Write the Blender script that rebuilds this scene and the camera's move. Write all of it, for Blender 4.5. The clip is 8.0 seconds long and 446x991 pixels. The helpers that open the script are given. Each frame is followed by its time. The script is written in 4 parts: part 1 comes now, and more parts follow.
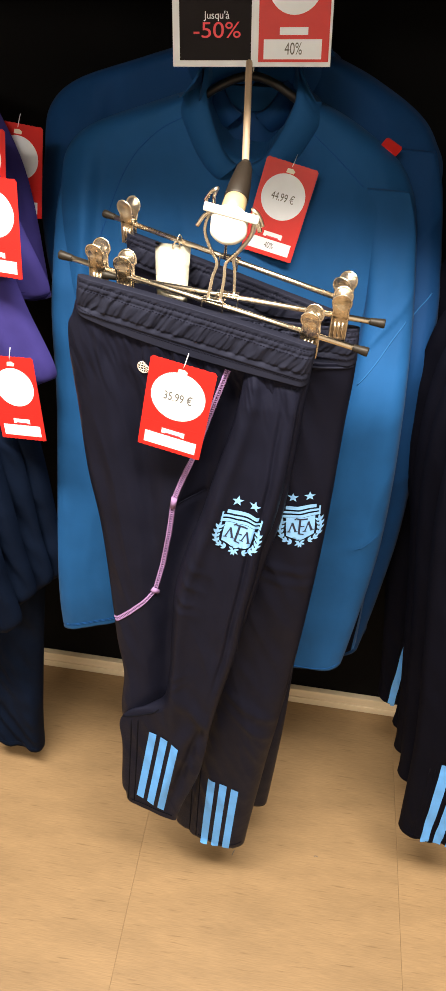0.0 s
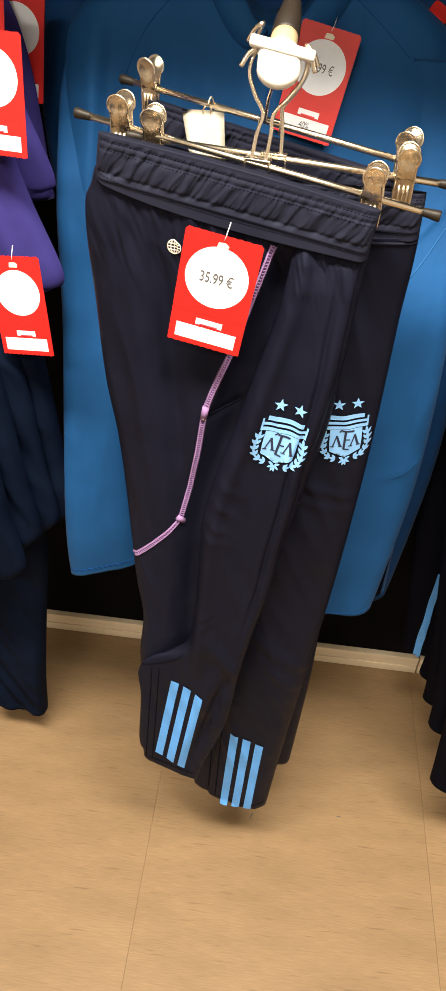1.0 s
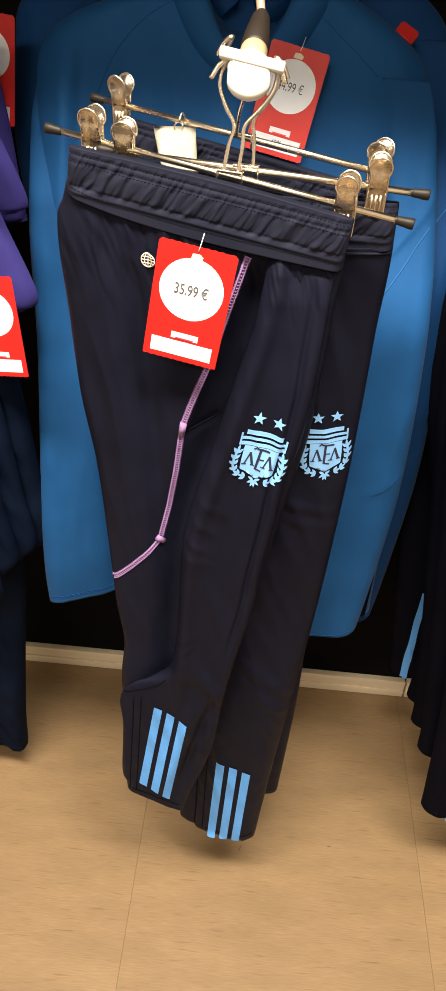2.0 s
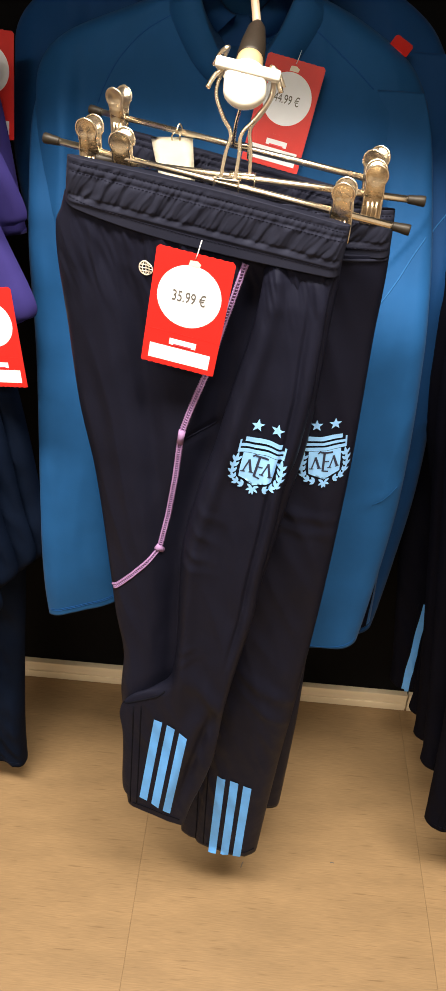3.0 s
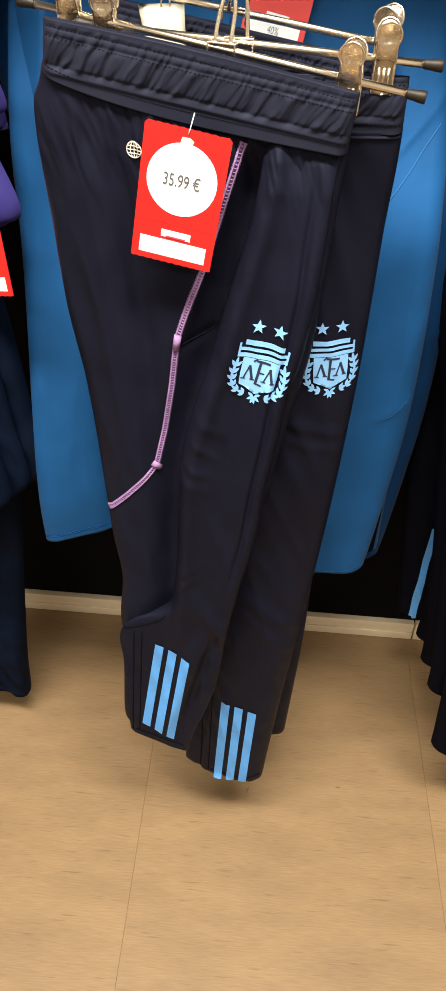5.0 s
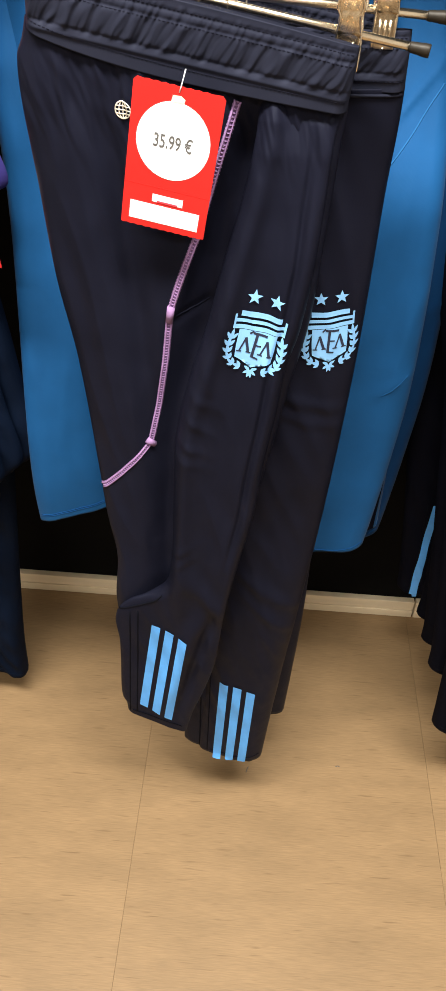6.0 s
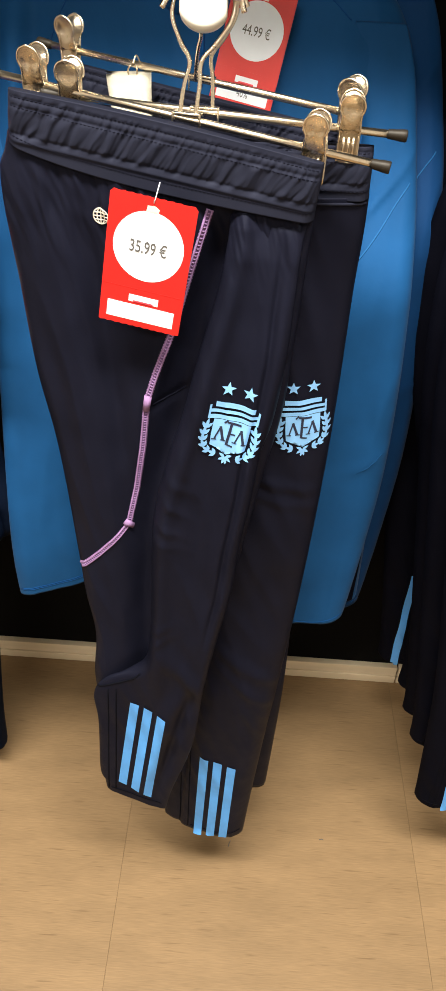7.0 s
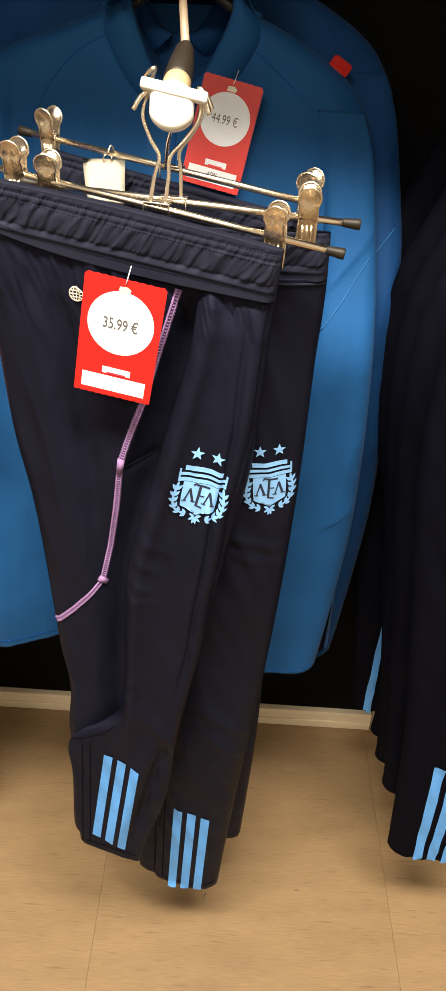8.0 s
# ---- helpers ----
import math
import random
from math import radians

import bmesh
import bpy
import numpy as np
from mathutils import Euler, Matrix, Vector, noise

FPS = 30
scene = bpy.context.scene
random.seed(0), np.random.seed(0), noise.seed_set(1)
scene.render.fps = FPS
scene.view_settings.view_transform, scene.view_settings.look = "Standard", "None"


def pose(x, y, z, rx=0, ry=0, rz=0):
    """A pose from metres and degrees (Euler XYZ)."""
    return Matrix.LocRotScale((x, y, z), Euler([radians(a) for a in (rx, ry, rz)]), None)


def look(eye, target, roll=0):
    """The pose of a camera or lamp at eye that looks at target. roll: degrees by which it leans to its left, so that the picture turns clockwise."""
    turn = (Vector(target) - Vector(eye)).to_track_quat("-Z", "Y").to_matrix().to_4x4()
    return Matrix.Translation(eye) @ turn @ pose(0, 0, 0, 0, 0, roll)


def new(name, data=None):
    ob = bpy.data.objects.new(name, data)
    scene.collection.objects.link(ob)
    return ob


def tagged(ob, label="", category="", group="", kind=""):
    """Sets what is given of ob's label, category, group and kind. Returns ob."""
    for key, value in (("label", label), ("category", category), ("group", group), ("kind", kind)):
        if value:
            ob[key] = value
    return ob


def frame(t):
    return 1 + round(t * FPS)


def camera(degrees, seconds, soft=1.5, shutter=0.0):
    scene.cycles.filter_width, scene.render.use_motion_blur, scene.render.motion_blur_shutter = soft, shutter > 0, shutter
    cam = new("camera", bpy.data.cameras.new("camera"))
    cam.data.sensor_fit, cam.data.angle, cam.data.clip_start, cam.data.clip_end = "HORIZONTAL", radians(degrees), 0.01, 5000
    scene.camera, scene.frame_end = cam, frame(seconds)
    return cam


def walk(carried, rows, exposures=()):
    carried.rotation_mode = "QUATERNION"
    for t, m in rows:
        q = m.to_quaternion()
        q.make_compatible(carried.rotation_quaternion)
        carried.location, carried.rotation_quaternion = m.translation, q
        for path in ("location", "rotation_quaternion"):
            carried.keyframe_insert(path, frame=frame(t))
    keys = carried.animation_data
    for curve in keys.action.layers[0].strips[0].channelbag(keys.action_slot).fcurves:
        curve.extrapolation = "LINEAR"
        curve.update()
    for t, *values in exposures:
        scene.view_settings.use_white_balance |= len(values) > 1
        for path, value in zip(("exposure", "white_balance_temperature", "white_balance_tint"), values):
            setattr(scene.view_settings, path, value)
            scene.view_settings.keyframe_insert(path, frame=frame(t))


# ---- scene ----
cam = camera(32.4, 8.0)
PATH = [
    (0, (0.147, -0.011, 1.735), (0.006, 1.543, 0.482), 4.2),
    (0.5, (0.101, 0.016, 1.648), (-0.001, 1.62, 0.457), 3.6),
    (1, (0.083, 0.017, 1.594), (-0.003, 1.546, 0.307), 4.5),
    (1.5, (0.084, 0.02, 1.576), (0.033, 1.575, 0.32), 4.6),
    (3, (0.089, 0.012, 1.559), (0.037, 1.626, 0.379), 3.8),
    (3.5, (0.089, 0.012, 1.55), (0.03, 1.612, 0.352), 3.7),
    (4, (0.091, 0.017, 1.538), (0.018, 1.597, 0.314), 3.6),
    (4.5, (0.094, 0.025, 1.52), (0.032, 1.576, 0.259), 3.4),
    (6, (0.099, 0.05, 1.486), (0.052, 1.533, 0.144), 2.9),
    (6.5, (0.102, 0.061, 1.504), (0.054, 1.593, 0.22), 3.2),
    (7, (0.109, 0.063, 1.522), (0.086, 1.634, 0.284), 3.4),
    (7.5, (0.112, 0.056, 1.542), (0.118, 1.658, 0.344), 4.0),
    (8, (0.121, 0.046, 1.561), (0.139, 1.682, 0.412), 4.2),
]
walk(cam, [(t, look(eye, target, roll)) for t, eye, target, roll in PATH],
     [(0, 0.13, 6450, 10), (1, -0.04, 6400, 10), (3, -0.07, 6500, 10), (4.5, -0.07, 6300, 9), (6, -0.06, 5950, 7), (7, -0.10, 6100, 7), (8, -0.11, 6450, 9)])

# ---- light: a track spotlight over the aisle and added, unseen ceiling fill ----
from mathutils.bvhtree import BVHTree

world = bpy.data.worlds.new("shop")
world.use_nodes = True
world.node_tree.nodes["Background"].inputs[0].default_value = (0.9, 0.8, 0.68, 1)
world.node_tree.nodes["Background"].inputs[1].default_value = 0.02
scene.world = world


def lamp(name, kind, eye, target, power, colour, size=0.1, size_y=None, spot=None):
    data = bpy.data.lights.new(name, kind)
    data.energy, data.color = power, colour
    if kind == "AREA":
        data.shape, data.size, data.size_y = "RECTANGLE", size, size_y or size
    else:
        data.shadow_soft_size = size
    if spot:
        data.spot_size, data.spot_blend = radians(spot), 0.6
    ob = new(name, data)
    ob.matrix_world = look(eye, target)
    return ob


WARM = (1.0, 0.87, 0.70)
lamp("track_light", "AREA", (0.0, 0.05, 3.0), (0.05, 0.8, 0.9), 188, WARM, 1.9, 0.36)
# Unseen fill lamps, added behind the camera to lift the shaded cloth
lamp("ceiling_fill_light", "AREA", (-0.6, -1.6, 3.05), (-0.6, -1.6, 0), 62, WARM, 1.2, 0.3)
lamp("ceiling_fill_light", "AREA", (1.4, -2.2, 3.05), (1.4, -2.2, 0), 18, WARM, 1.2, 0.3)


# ---- materials ----
def material(name, colour, rough=0.6, metal=0.0, spread=0.12, scale=30.0, bump=0.0, bump_scale=400.0,
             sheen=0.0, stretch=(1, 1, 1), spec=0.5, per_object=0.0):
    m = bpy.data.materials.new(name)
    m.use_nodes = True
    nt = m.node_tree
    n, link = nt.nodes, nt.links.new
    b = n["Principled BSDF"]
    tc = n.new("ShaderNodeTexCoord")
    mp = n.new("ShaderNodeMapping")
    mp.inputs["Scale"].default_value = stretch
    link(tc.outputs["Object"], mp.inputs[0])
    big, fine = n.new("ShaderNodeTexNoise"), n.new("ShaderNodeTexNoise")
    big.inputs["Scale"].default_value, big.inputs["Detail"].default_value = scale, 4
    fine.inputs["Scale"].default_value, fine.inputs["Detail"].default_value = bump_scale, 3
    link(mp.outputs[0], big.inputs["Vector"])
    link(mp.outputs[0], fine.inputs["Vector"])
    ramp = n.new("ShaderNodeValToRGB")
    lo, hi = [tuple(min(1, c * k) for c in colour) + (1,) for k in (1 - spread, 1 + spread)]
    ramp.color_ramp.elements[0].color, ramp.color_ramp.elements[1].color = lo, hi
    ramp.color_ramp.elements[0].position, ramp.color_ramp.elements[1].position = 0.3, 0.7
    link(big.outputs["Fac"], ramp.inputs[0])
    out = ramp.outputs[0]
    if per_object:
        info, hsv = n.new("ShaderNodeObjectInfo"), n.new("ShaderNodeHueSaturation")
        rng = n.new("ShaderNodeMapRange")
        rng.inputs[3].default_value, rng.inputs[4].default_value = 1 - per_object, 1 + per_object
        link(info.outputs["Random"], rng.inputs[0])
        link(rng.outputs[0], hsv.inputs["Value"])
        link(out, hsv.inputs["Color"])
        out = hsv.outputs[0]
    link(out, b.inputs["Base Color"])
    rr = n.new("ShaderNodeMapRange")
    rr.inputs[3].default_value, rr.inputs[4].default_value = max(0, rough - 0.08), min(1, rough + 0.08)
    link(fine.outputs["Fac"], rr.inputs[0])
    link(rr.outputs[0], b.inputs["Roughness"])
    b.inputs["Metallic"].default_value = metal
    b.inputs["Specular IOR Level"].default_value = spec
    if sheen:
        b.inputs["Sheen Weight"].default_value, b.inputs["Sheen Roughness"].default_value = sheen, 0.4
    if bump:
        bp = n.new("ShaderNodeBump")
        bp.inputs["Strength"].default_value, bp.inputs["Distance"].default_value = bump, 0.001
        link(fine.outputs["Fac"], bp.inputs["Height"])
        link(bp.outputs[0], b.inputs["Normal"])
    return m


def knit(name, colour, sheen=0.15, spread=0.1, rough=0.62, spec=0.02):
    """Polyester knit: tiny diagonal weave relief and slight mottling."""
    m = material(name, colour, rough, 0, spread, 14, 0, 900, sheen, spec=spec)
    n, link = m.node_tree.nodes, m.node_tree.links.new
    wave = n.new("ShaderNodeTexWave")
    wave.inputs["Scale"].default_value, wave.inputs["Distortion"].default_value = 420, 1.5
    wave.bands_direction = "DIAGONAL"
    tc = n.new("ShaderNodeTexCoord")
    link(tc.outputs["Object"], wave.inputs["Vector"])
    soft = n.new("ShaderNodeTexNoise")
    soft.inputs["Scale"].default_value = 22
    link(tc.outputs["Object"], soft.inputs["Vector"])
    b1, b2 = n.new("ShaderNodeBump"), n.new("ShaderNodeBump")
    b1.inputs["Strength"].default_value, b1.inputs["Distance"].default_value = 0.12, 0.0003
    b2.inputs["Strength"].default_value, b2.inputs["Distance"].default_value = 0.35, 0.004
    link(wave.outputs["Fac"], b1.inputs["Height"])
    link(soft.outputs["Fac"], b2.inputs["Height"])
    link(b1.outputs[0], b2.inputs["Normal"])
    link(b2.outputs[0], n["Principled BSDF"].inputs["Normal"])
    return m


NAVY = knit("navy_knit", (0.0074, 0.0081, 0.0168), 0.0, rough=0.46, spec=0.07)
# Waistband copy of NAVY, its colour lightened for the light caught up there
NAVY_LIT = knit("navy_knit_lit", (0.0155, 0.0174, 0.0310), 0.0, rough=0.5, spec=0.06)
for cloth in (NAVY, NAVY_LIT):
    cloth.node_tree.nodes["Principled BSDF"].inputs["Specular Tint"].default_value = (0.62, 0.70, 1.0, 1)
BLACK_KNIT = knit("black_navy_knit", (0.0034, 0.0038, 0.0080), 0.0)
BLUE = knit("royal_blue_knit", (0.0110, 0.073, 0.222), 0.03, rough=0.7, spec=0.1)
# Darker copy of BLUE: shade on the rear tops put into the colour
BLUE_SHADED = knit("royal_blue_knit_shaded", (0.0065, 0.043, 0.150), 0.03, rough=0.7, spec=0.1)
BLUE_DARK = knit("royal_blue_trim", (0.008, 0.065, 0.24), 0.03, rough=0.7, spec=0.1)
BLUE_PIPING = knit("pale_blue_piping", (0.022, 0.12, 0.33), 0.03, rough=0.6, spec=0.1)
PURPLE = knit("purple_knit", (0.040, 0.034, 0.175), 0.03)
DENIM = knit("dull_navy_cotton", (0.0040, 0.0078, 0.0205), 0.0, 0.22)
PRINT = material("light_blue_print", (0.10, 0.36, 0.88), 0.6, spread=0.05, scale=60, bump=0.1, bump_scale=900)
CREST_PRINT = material("pale_blue_print", (0.23, 0.50, 0.92), 0.6, spread=0.05, scale=60, bump=0.1, bump_scale=900)
INK = material("navy_print", (0.012, 0.018, 0.05), 0.6, spread=0.05)
BRAID = material("lilac_braid", (0.27, 0.16, 0.36), 0.8, spread=0.15, scale=200)
BRAID_DARK = material("lilac_braid_ground", (0.15, 0.08, 0.22), 0.9, spread=0.15, scale=200)
STITCH = material("dark_thread", (0.004, 0.0045, 0.008), 0.9, spec=0.05)
SILVER_PRINT = material("silver_print", (0.72, 0.68, 0.6), 0.4, spread=0.05)
RED_CARD = material("red_card", (0.55, 0.012, 0.01), 0.5, spread=0.05, scale=40, bump=0.05)
WHITE_CARD = material("white_paper", (0.74, 0.80, 0.90), 0.55, spread=0.03, scale=40)
CREAM_CARD = material("cream_card", (0.72, 0.70, 0.60), 0.6, spread=0.04, scale=40)
BLACK_CARD = material("black_card", (0.012, 0.01, 0.012), 0.6, spread=0.1, spec=0.1)
TEXT_INK = material("black_ink", (0.10, 0.10, 0.105), 0.6)
RED_INK = material("red_ink", (0.75, 0.05, 0.08), 0.5)
CHROME = material("polished_chrome", (0.93, 0.84, 0.70), 0.27, 1.0, 0.03, 25, bump_scale=14)
BRASSY = material("aged_steel", (0.45, 0.36, 0.25), 0.28, 1.0, 0.15, 60)
RUBBER = material("dark_rubber", (0.014, 0.011, 0.008), 0.5, spec=0.3)
CAP_WHITE = material("white_plastic", (0.70, 0.69, 0.64), 0.3, spread=0.02)
GRIP = material("dark_brown_rubber", (0.016, 0.012, 0.009), 0.5, spec=0.3)
SLEEVE = material("cream_plastic_sleeve", (0.40, 0.31, 0.18), 0.4, spread=0.06)
BLACK_PLASTIC = material("black_plastic", (0.012, 0.012, 0.013), 0.35)
BLACK_PANEL = material("black_wall_panel", (0.0045, 0.0045, 0.005), 0.8, spread=0.2, scale=6, bump=0.1, spec=0.03)
PAINT = material("white_plaster", (0.75, 0.72, 0.66), 0.8, spread=0.05, scale=3, bump=0.2)
PALE_WOOD = material("pale_beech", (0.78, 0.68, 0.52), 0.5, spread=0.1, scale=5, bump=0.1, bump_scale=60, stretch=(0.5, 8, 8))
GROUT = material("tile_joint", (0.20, 0.138, 0.08), 0.9)
ROD = material("beige_lacquered_steel", (0.40, 0.31, 0.22), 0.4, spread=0.05)


def floor_material():
    m = material("wood_look_vinyl", (0.272, 0.183, 0.098), 0.5, spread=0.10, scale=5, bump=0.1, bump_scale=70,
                 stretch=(1.2, 4, 1), per_object=0.03, spec=0.35)
    n, link = m.node_tree.nodes, m.node_tree.links.new
    b = n["Principled BSDF"]
    base = b.inputs["Base Color"].links[0].from_socket
    tc, mp = n.new("ShaderNodeTexCoord"), n.new("ShaderNodeMapping")
    mp.inputs["Scale"].default_value = (7, 110, 1)
    link(tc.outputs["Object"], mp.inputs[0])
    flecks = n.new("ShaderNodeTexNoise")
    flecks.inputs["Scale"].default_value, flecks.inputs["Detail"].default_value = 2.0, 2
    link(mp.outputs[0], flecks.inputs["Vector"])
    cut = n.new("ShaderNodeValToRGB")
    cut.color_ramp.elements[0].position, cut.color_ramp.elements[1].position = 0.63, 0.74
    link(flecks.outputs["Fac"], cut.inputs[0])
    mix = n.new("ShaderNodeMix")
    mix.data_type = "RGBA"
    mix.inputs[7].default_value = (0.14, 0.085, 0.042, 1)
    scl = n.new("ShaderNodeMath")
    scl.operation = "MULTIPLY"
    scl.inputs[1].default_value = 0.55
    link(cut.outputs[0], scl.inputs[0])
    link(scl.outputs[0], mix.inputs[0])
    mp2 = n.new("ShaderNodeMapping")
    mp2.inputs["Scale"].default_value = (16, 260, 1)
    link(tc.outputs["Object"], mp2.inputs[0])
    grain = n.new("ShaderNodeTexNoise")
    grain.inputs["Scale"].default_value, grain.inputs["Detail"].default_value = 2.0, 5
    link(mp2.outputs[0], grain.inputs["Vector"])
    vary = n.new("ShaderNodeMapRange")
    vary.inputs[1].default_value, vary.inputs[2].default_value = 0.3, 0.7
    vary.inputs[3].default_value, vary.inputs[4].default_value = 0.89, 1.11
    link(grain.outputs["Fac"], vary.inputs[0])
    hue = n.new("ShaderNodeHueSaturation")
    link(vary.outputs[0], hue.inputs["Value"])
    link(base, hue.inputs["Color"])
    link(hue.outputs[0], mix.inputs[6])
    link(mix.outputs[2], b.inputs["Base Color"])
    return m


VINYL = floor_material()


# ---- mesh helpers ----
def part(name, bm, mat, parent=None, label="", smooth=True):
    me = bpy.data.meshes.new(name)
    bmesh.ops.recalc_face_normals(bm, faces=bm.faces)
    bm.to_mesh(me)
    bm.free()
    me.materials.append(mat)
    for p in me.polygons:
        p.use_smooth = smooth
    ob = new(name, me)
    ob.parent = parent
    if label:
        ob["label"] = label
    return ob


def thing(name, label, category, group="", at=(0, 0, 0)):
    ob = new(name)
    ob.location = at
    ob.empty_display_size = 0.02
    return tagged(ob, label, category, group)


def box(bm, lo, hi, bevel=0.0, m=None):
    made = bmesh.ops.create_cube(bm, size=1.0)["verts"]
    for v in made:
        v.co = Vector([lo[i] + (v.co[i] + 0.5) * (hi[i] - lo[i]) for i in range(3)])
    if bevel:
        edges = list({e for v in made for e in v.link_edges})
        made = list({v for f in bmesh.ops.bevel(bm, geom=edges, offset=bevel, segments=2, affect="EDGES", profile=0.5)["faces"] for v in f.verts} | {v for v in made if v.is_valid})
    if m is not None:
        bmesh.ops.transform(bm, matrix=m, verts=made)
    return bm


def tube(bm, points, radius, sides=8, caps=True):
    """A round wire along points; radius may be a list."""
    pts = [Vector(p) for p in points]
    rad = radius if isinstance(radius, (list, tuple)) else [radius] * len(pts)
    rings, side = [], None
    for i, p in enumerate(pts):
        way = (pts[min(i + 1, len(pts) - 1)] - pts[max(i - 1, 0)]).normalized()
        if side is None:
            side = way.orthogonal().normalized()
        side = (side - way * side.dot(way)).normalized()
        other = way.cross(side)
        rings.append([bm.verts.new(p + rad[i] * (math.cos(a) * side + math.sin(a) * other))
                      for a in [2 * math.pi * k / sides for k in range(sides)]])
    for a, b in zip(rings, rings[1:]):
        for k in range(sides):
            bm.faces.new((a[k], a[(k + 1) % sides], b[(k + 1) % sides], b[k]))
    if caps:
        bm.faces.new(rings[0])
        bm.faces.new(rings[-1][::-1])
    return bm


def smooth_path(points, n=6):
    """Catmull-Rom through points."""
    p = [Vector(q) for q in points]
    p = [2 * p[0] - p[1], *p, 2 * p[-1] - p[-2]]
    out = []
    for i in range(1, len(p) - 2):
        for k in range(n):
            t = k / n
            out.append(0.5 * (2 * p[i] + (p[i + 1] - p[i - 1]) * t + (2 * p[i - 1] - 5 * p[i] + 4 * p[i + 1] - p[i + 2]) * t * t
                              + (3 * p[i] - p[i - 1] - 3 * p[i + 1] + p[i + 2]) * t ** 3))
    return out + [p[-2]]


def step(a, b, x):
    t = min(1.0, max(0.0, (x - a) / (b - a)))
    return t * t * (3 - 2 * t)


def along(table, z):
    """Value at height z of a table of (z, value), from high to low."""
    zs, vs = zip(*sorted(table))
    return float(np.interp(z, zs, vs))


class Cloth:
    """A hanging garment: a closed flattened tube. rows: (xl, zl, xr, zr) from top to hem; middle(x, z): the depth of its
    middle sheet; thick: half its depth; relief(x, z): how far the front stands out."""

    def __init__(self, rows, middle, thick, relief, nu=56, nz=150, hem=0.012, round_edge=0.25, pinch=None, sag=None):
        keys = smooth_path([(r[0], r[1], 0) for r in rows], 8), smooth_path([(r[2], r[3], 0) for r in rows], 8)
        m = len(keys[0]) - 1
        self.bm = bm = bmesh.new()
        front, back = [], []
        for j in range(nz + 1):
            s = j / nz * m
            i = min(int(s), m - 1)
            l, r = [k[i].lerp(k[i + 1], s - i) for k in keys]
            fr, bk = [], []
            for k in range(nu + 1):
                u = k / nu
                p = l.lerp(r, u)
                if sag:
                    p.y += sag(u, j / nz)
                edge = min(u, 1 - u) / round_edge
                full = math.sqrt(max(0, 1 - (1 - min(1, edge)) ** 2))
                th = pinch(p.x, p.y) if pinch else thick
                y0 = middle(p.x, p.y) - thick + th
                fr.append(bm.verts.new((p.x, y0 - (th + relief(p.x, p.y)) * full, p.y)))
                bk.append(bm.verts.new((p.x, y0 + th * full + 0.0005, p.y)))
            front.append(fr), back.append(bk)
        for j in range(nz):
            for k in range(nu):
                bm.faces.new((front[j][k], front[j + 1][k], front[j + 1][k + 1], front[j][k + 1]))
                bm.faces.new((back[j][k + 1], back[j + 1][k + 1], back[j + 1][k], back[j][k]))
            for k in (0, nu):
                bm.faces.new((front[j][k], back[j][k], back[j + 1][k], front[j + 1][k]))
        for row, lift in ((front[0], -0.004), (front[-1], hem)):
            mate = back[0] if row is front[0] else back[-1]
            inner = [bm.verts.new(((a.co.x + b.co.x) / 2, (a.co.y + b.co.y) / 2, a.co.z + lift)) for a, b in zip(row, mate)]
            for k in range(nu):
                bm.faces.new((row[k], row[k + 1], inner[k + 1], inner[k]))
                bm.faces.new((mate[k], mate[k + 1], inner[k + 1], inner[k]))
        bm.normal_update()
        self.tree = BVHTree.FromBMesh(bm)

    def front(self, x, z, lift=0.0):
        for dx in (0, 0.003, -0.003, 0.008, -0.008, 0.016, -0.016, 0.03, -0.03):
            hit = self.tree.ray_cast(Vector((x + dx, -1, z)), Vector((0, 1, 0)))[0]
            if hit:
                return Vector((x, hit.y - lift, z))
        return None


def drape(cloth, loops, lift=0.0008, cell=0.004):
    """Flat printed shapes laid on a garment: loops of (x, z)."""
    bm = bmesh.new()
    for loop in loops:
        bm.faces.new([bm.verts.new((x, 0, z)) for x, z in loop])
    bmesh.ops.triangulate(bm, faces=bm.faces)
    for _ in range(5):
        long = [e for e in bm.edges if e.calc_length() > cell]
        if not long:
            break
        bmesh.ops.subdivide_edges(bm, edges=long, cuts=1)
        bmesh.ops.triangulate(bm, faces=bm.faces)
    lost = []
    for v in bm.verts:
        p = cloth.front(v.co.x, v.co.z, lift)
        if p:
            v.co = p
        else:
            lost.append(v)
    bmesh.ops.delete(bm, geom=lost, context="VERTS")
    return bm


def stitch_line(cloth, points, radius=0.0006, lift=0.0, n=8):
    laid = [cloth.front(p.x, p.y, lift) for p in smooth_path([(x, z, 0) for x, z in points], n)]
    return tube(bmesh.new(), [p for p in laid if p], radius, 5)


def turned(loop, x, z, degrees, size=1.0):
    c, s = math.cos(radians(degrees)), math.sin(radians(degrees))
    return [(x + size * (a * c - b * s), z + size * (a * s + b * c)) for a, b in loop]


# ---- the shop's shell ----
def structure(name, lo, hi, mat, label, bevel=0.0):
    return tagged(part(name, box(bmesh.new(), lo, hi, bevel), mat, None, smooth=False), label, name.split("_")[0], kind="structure")


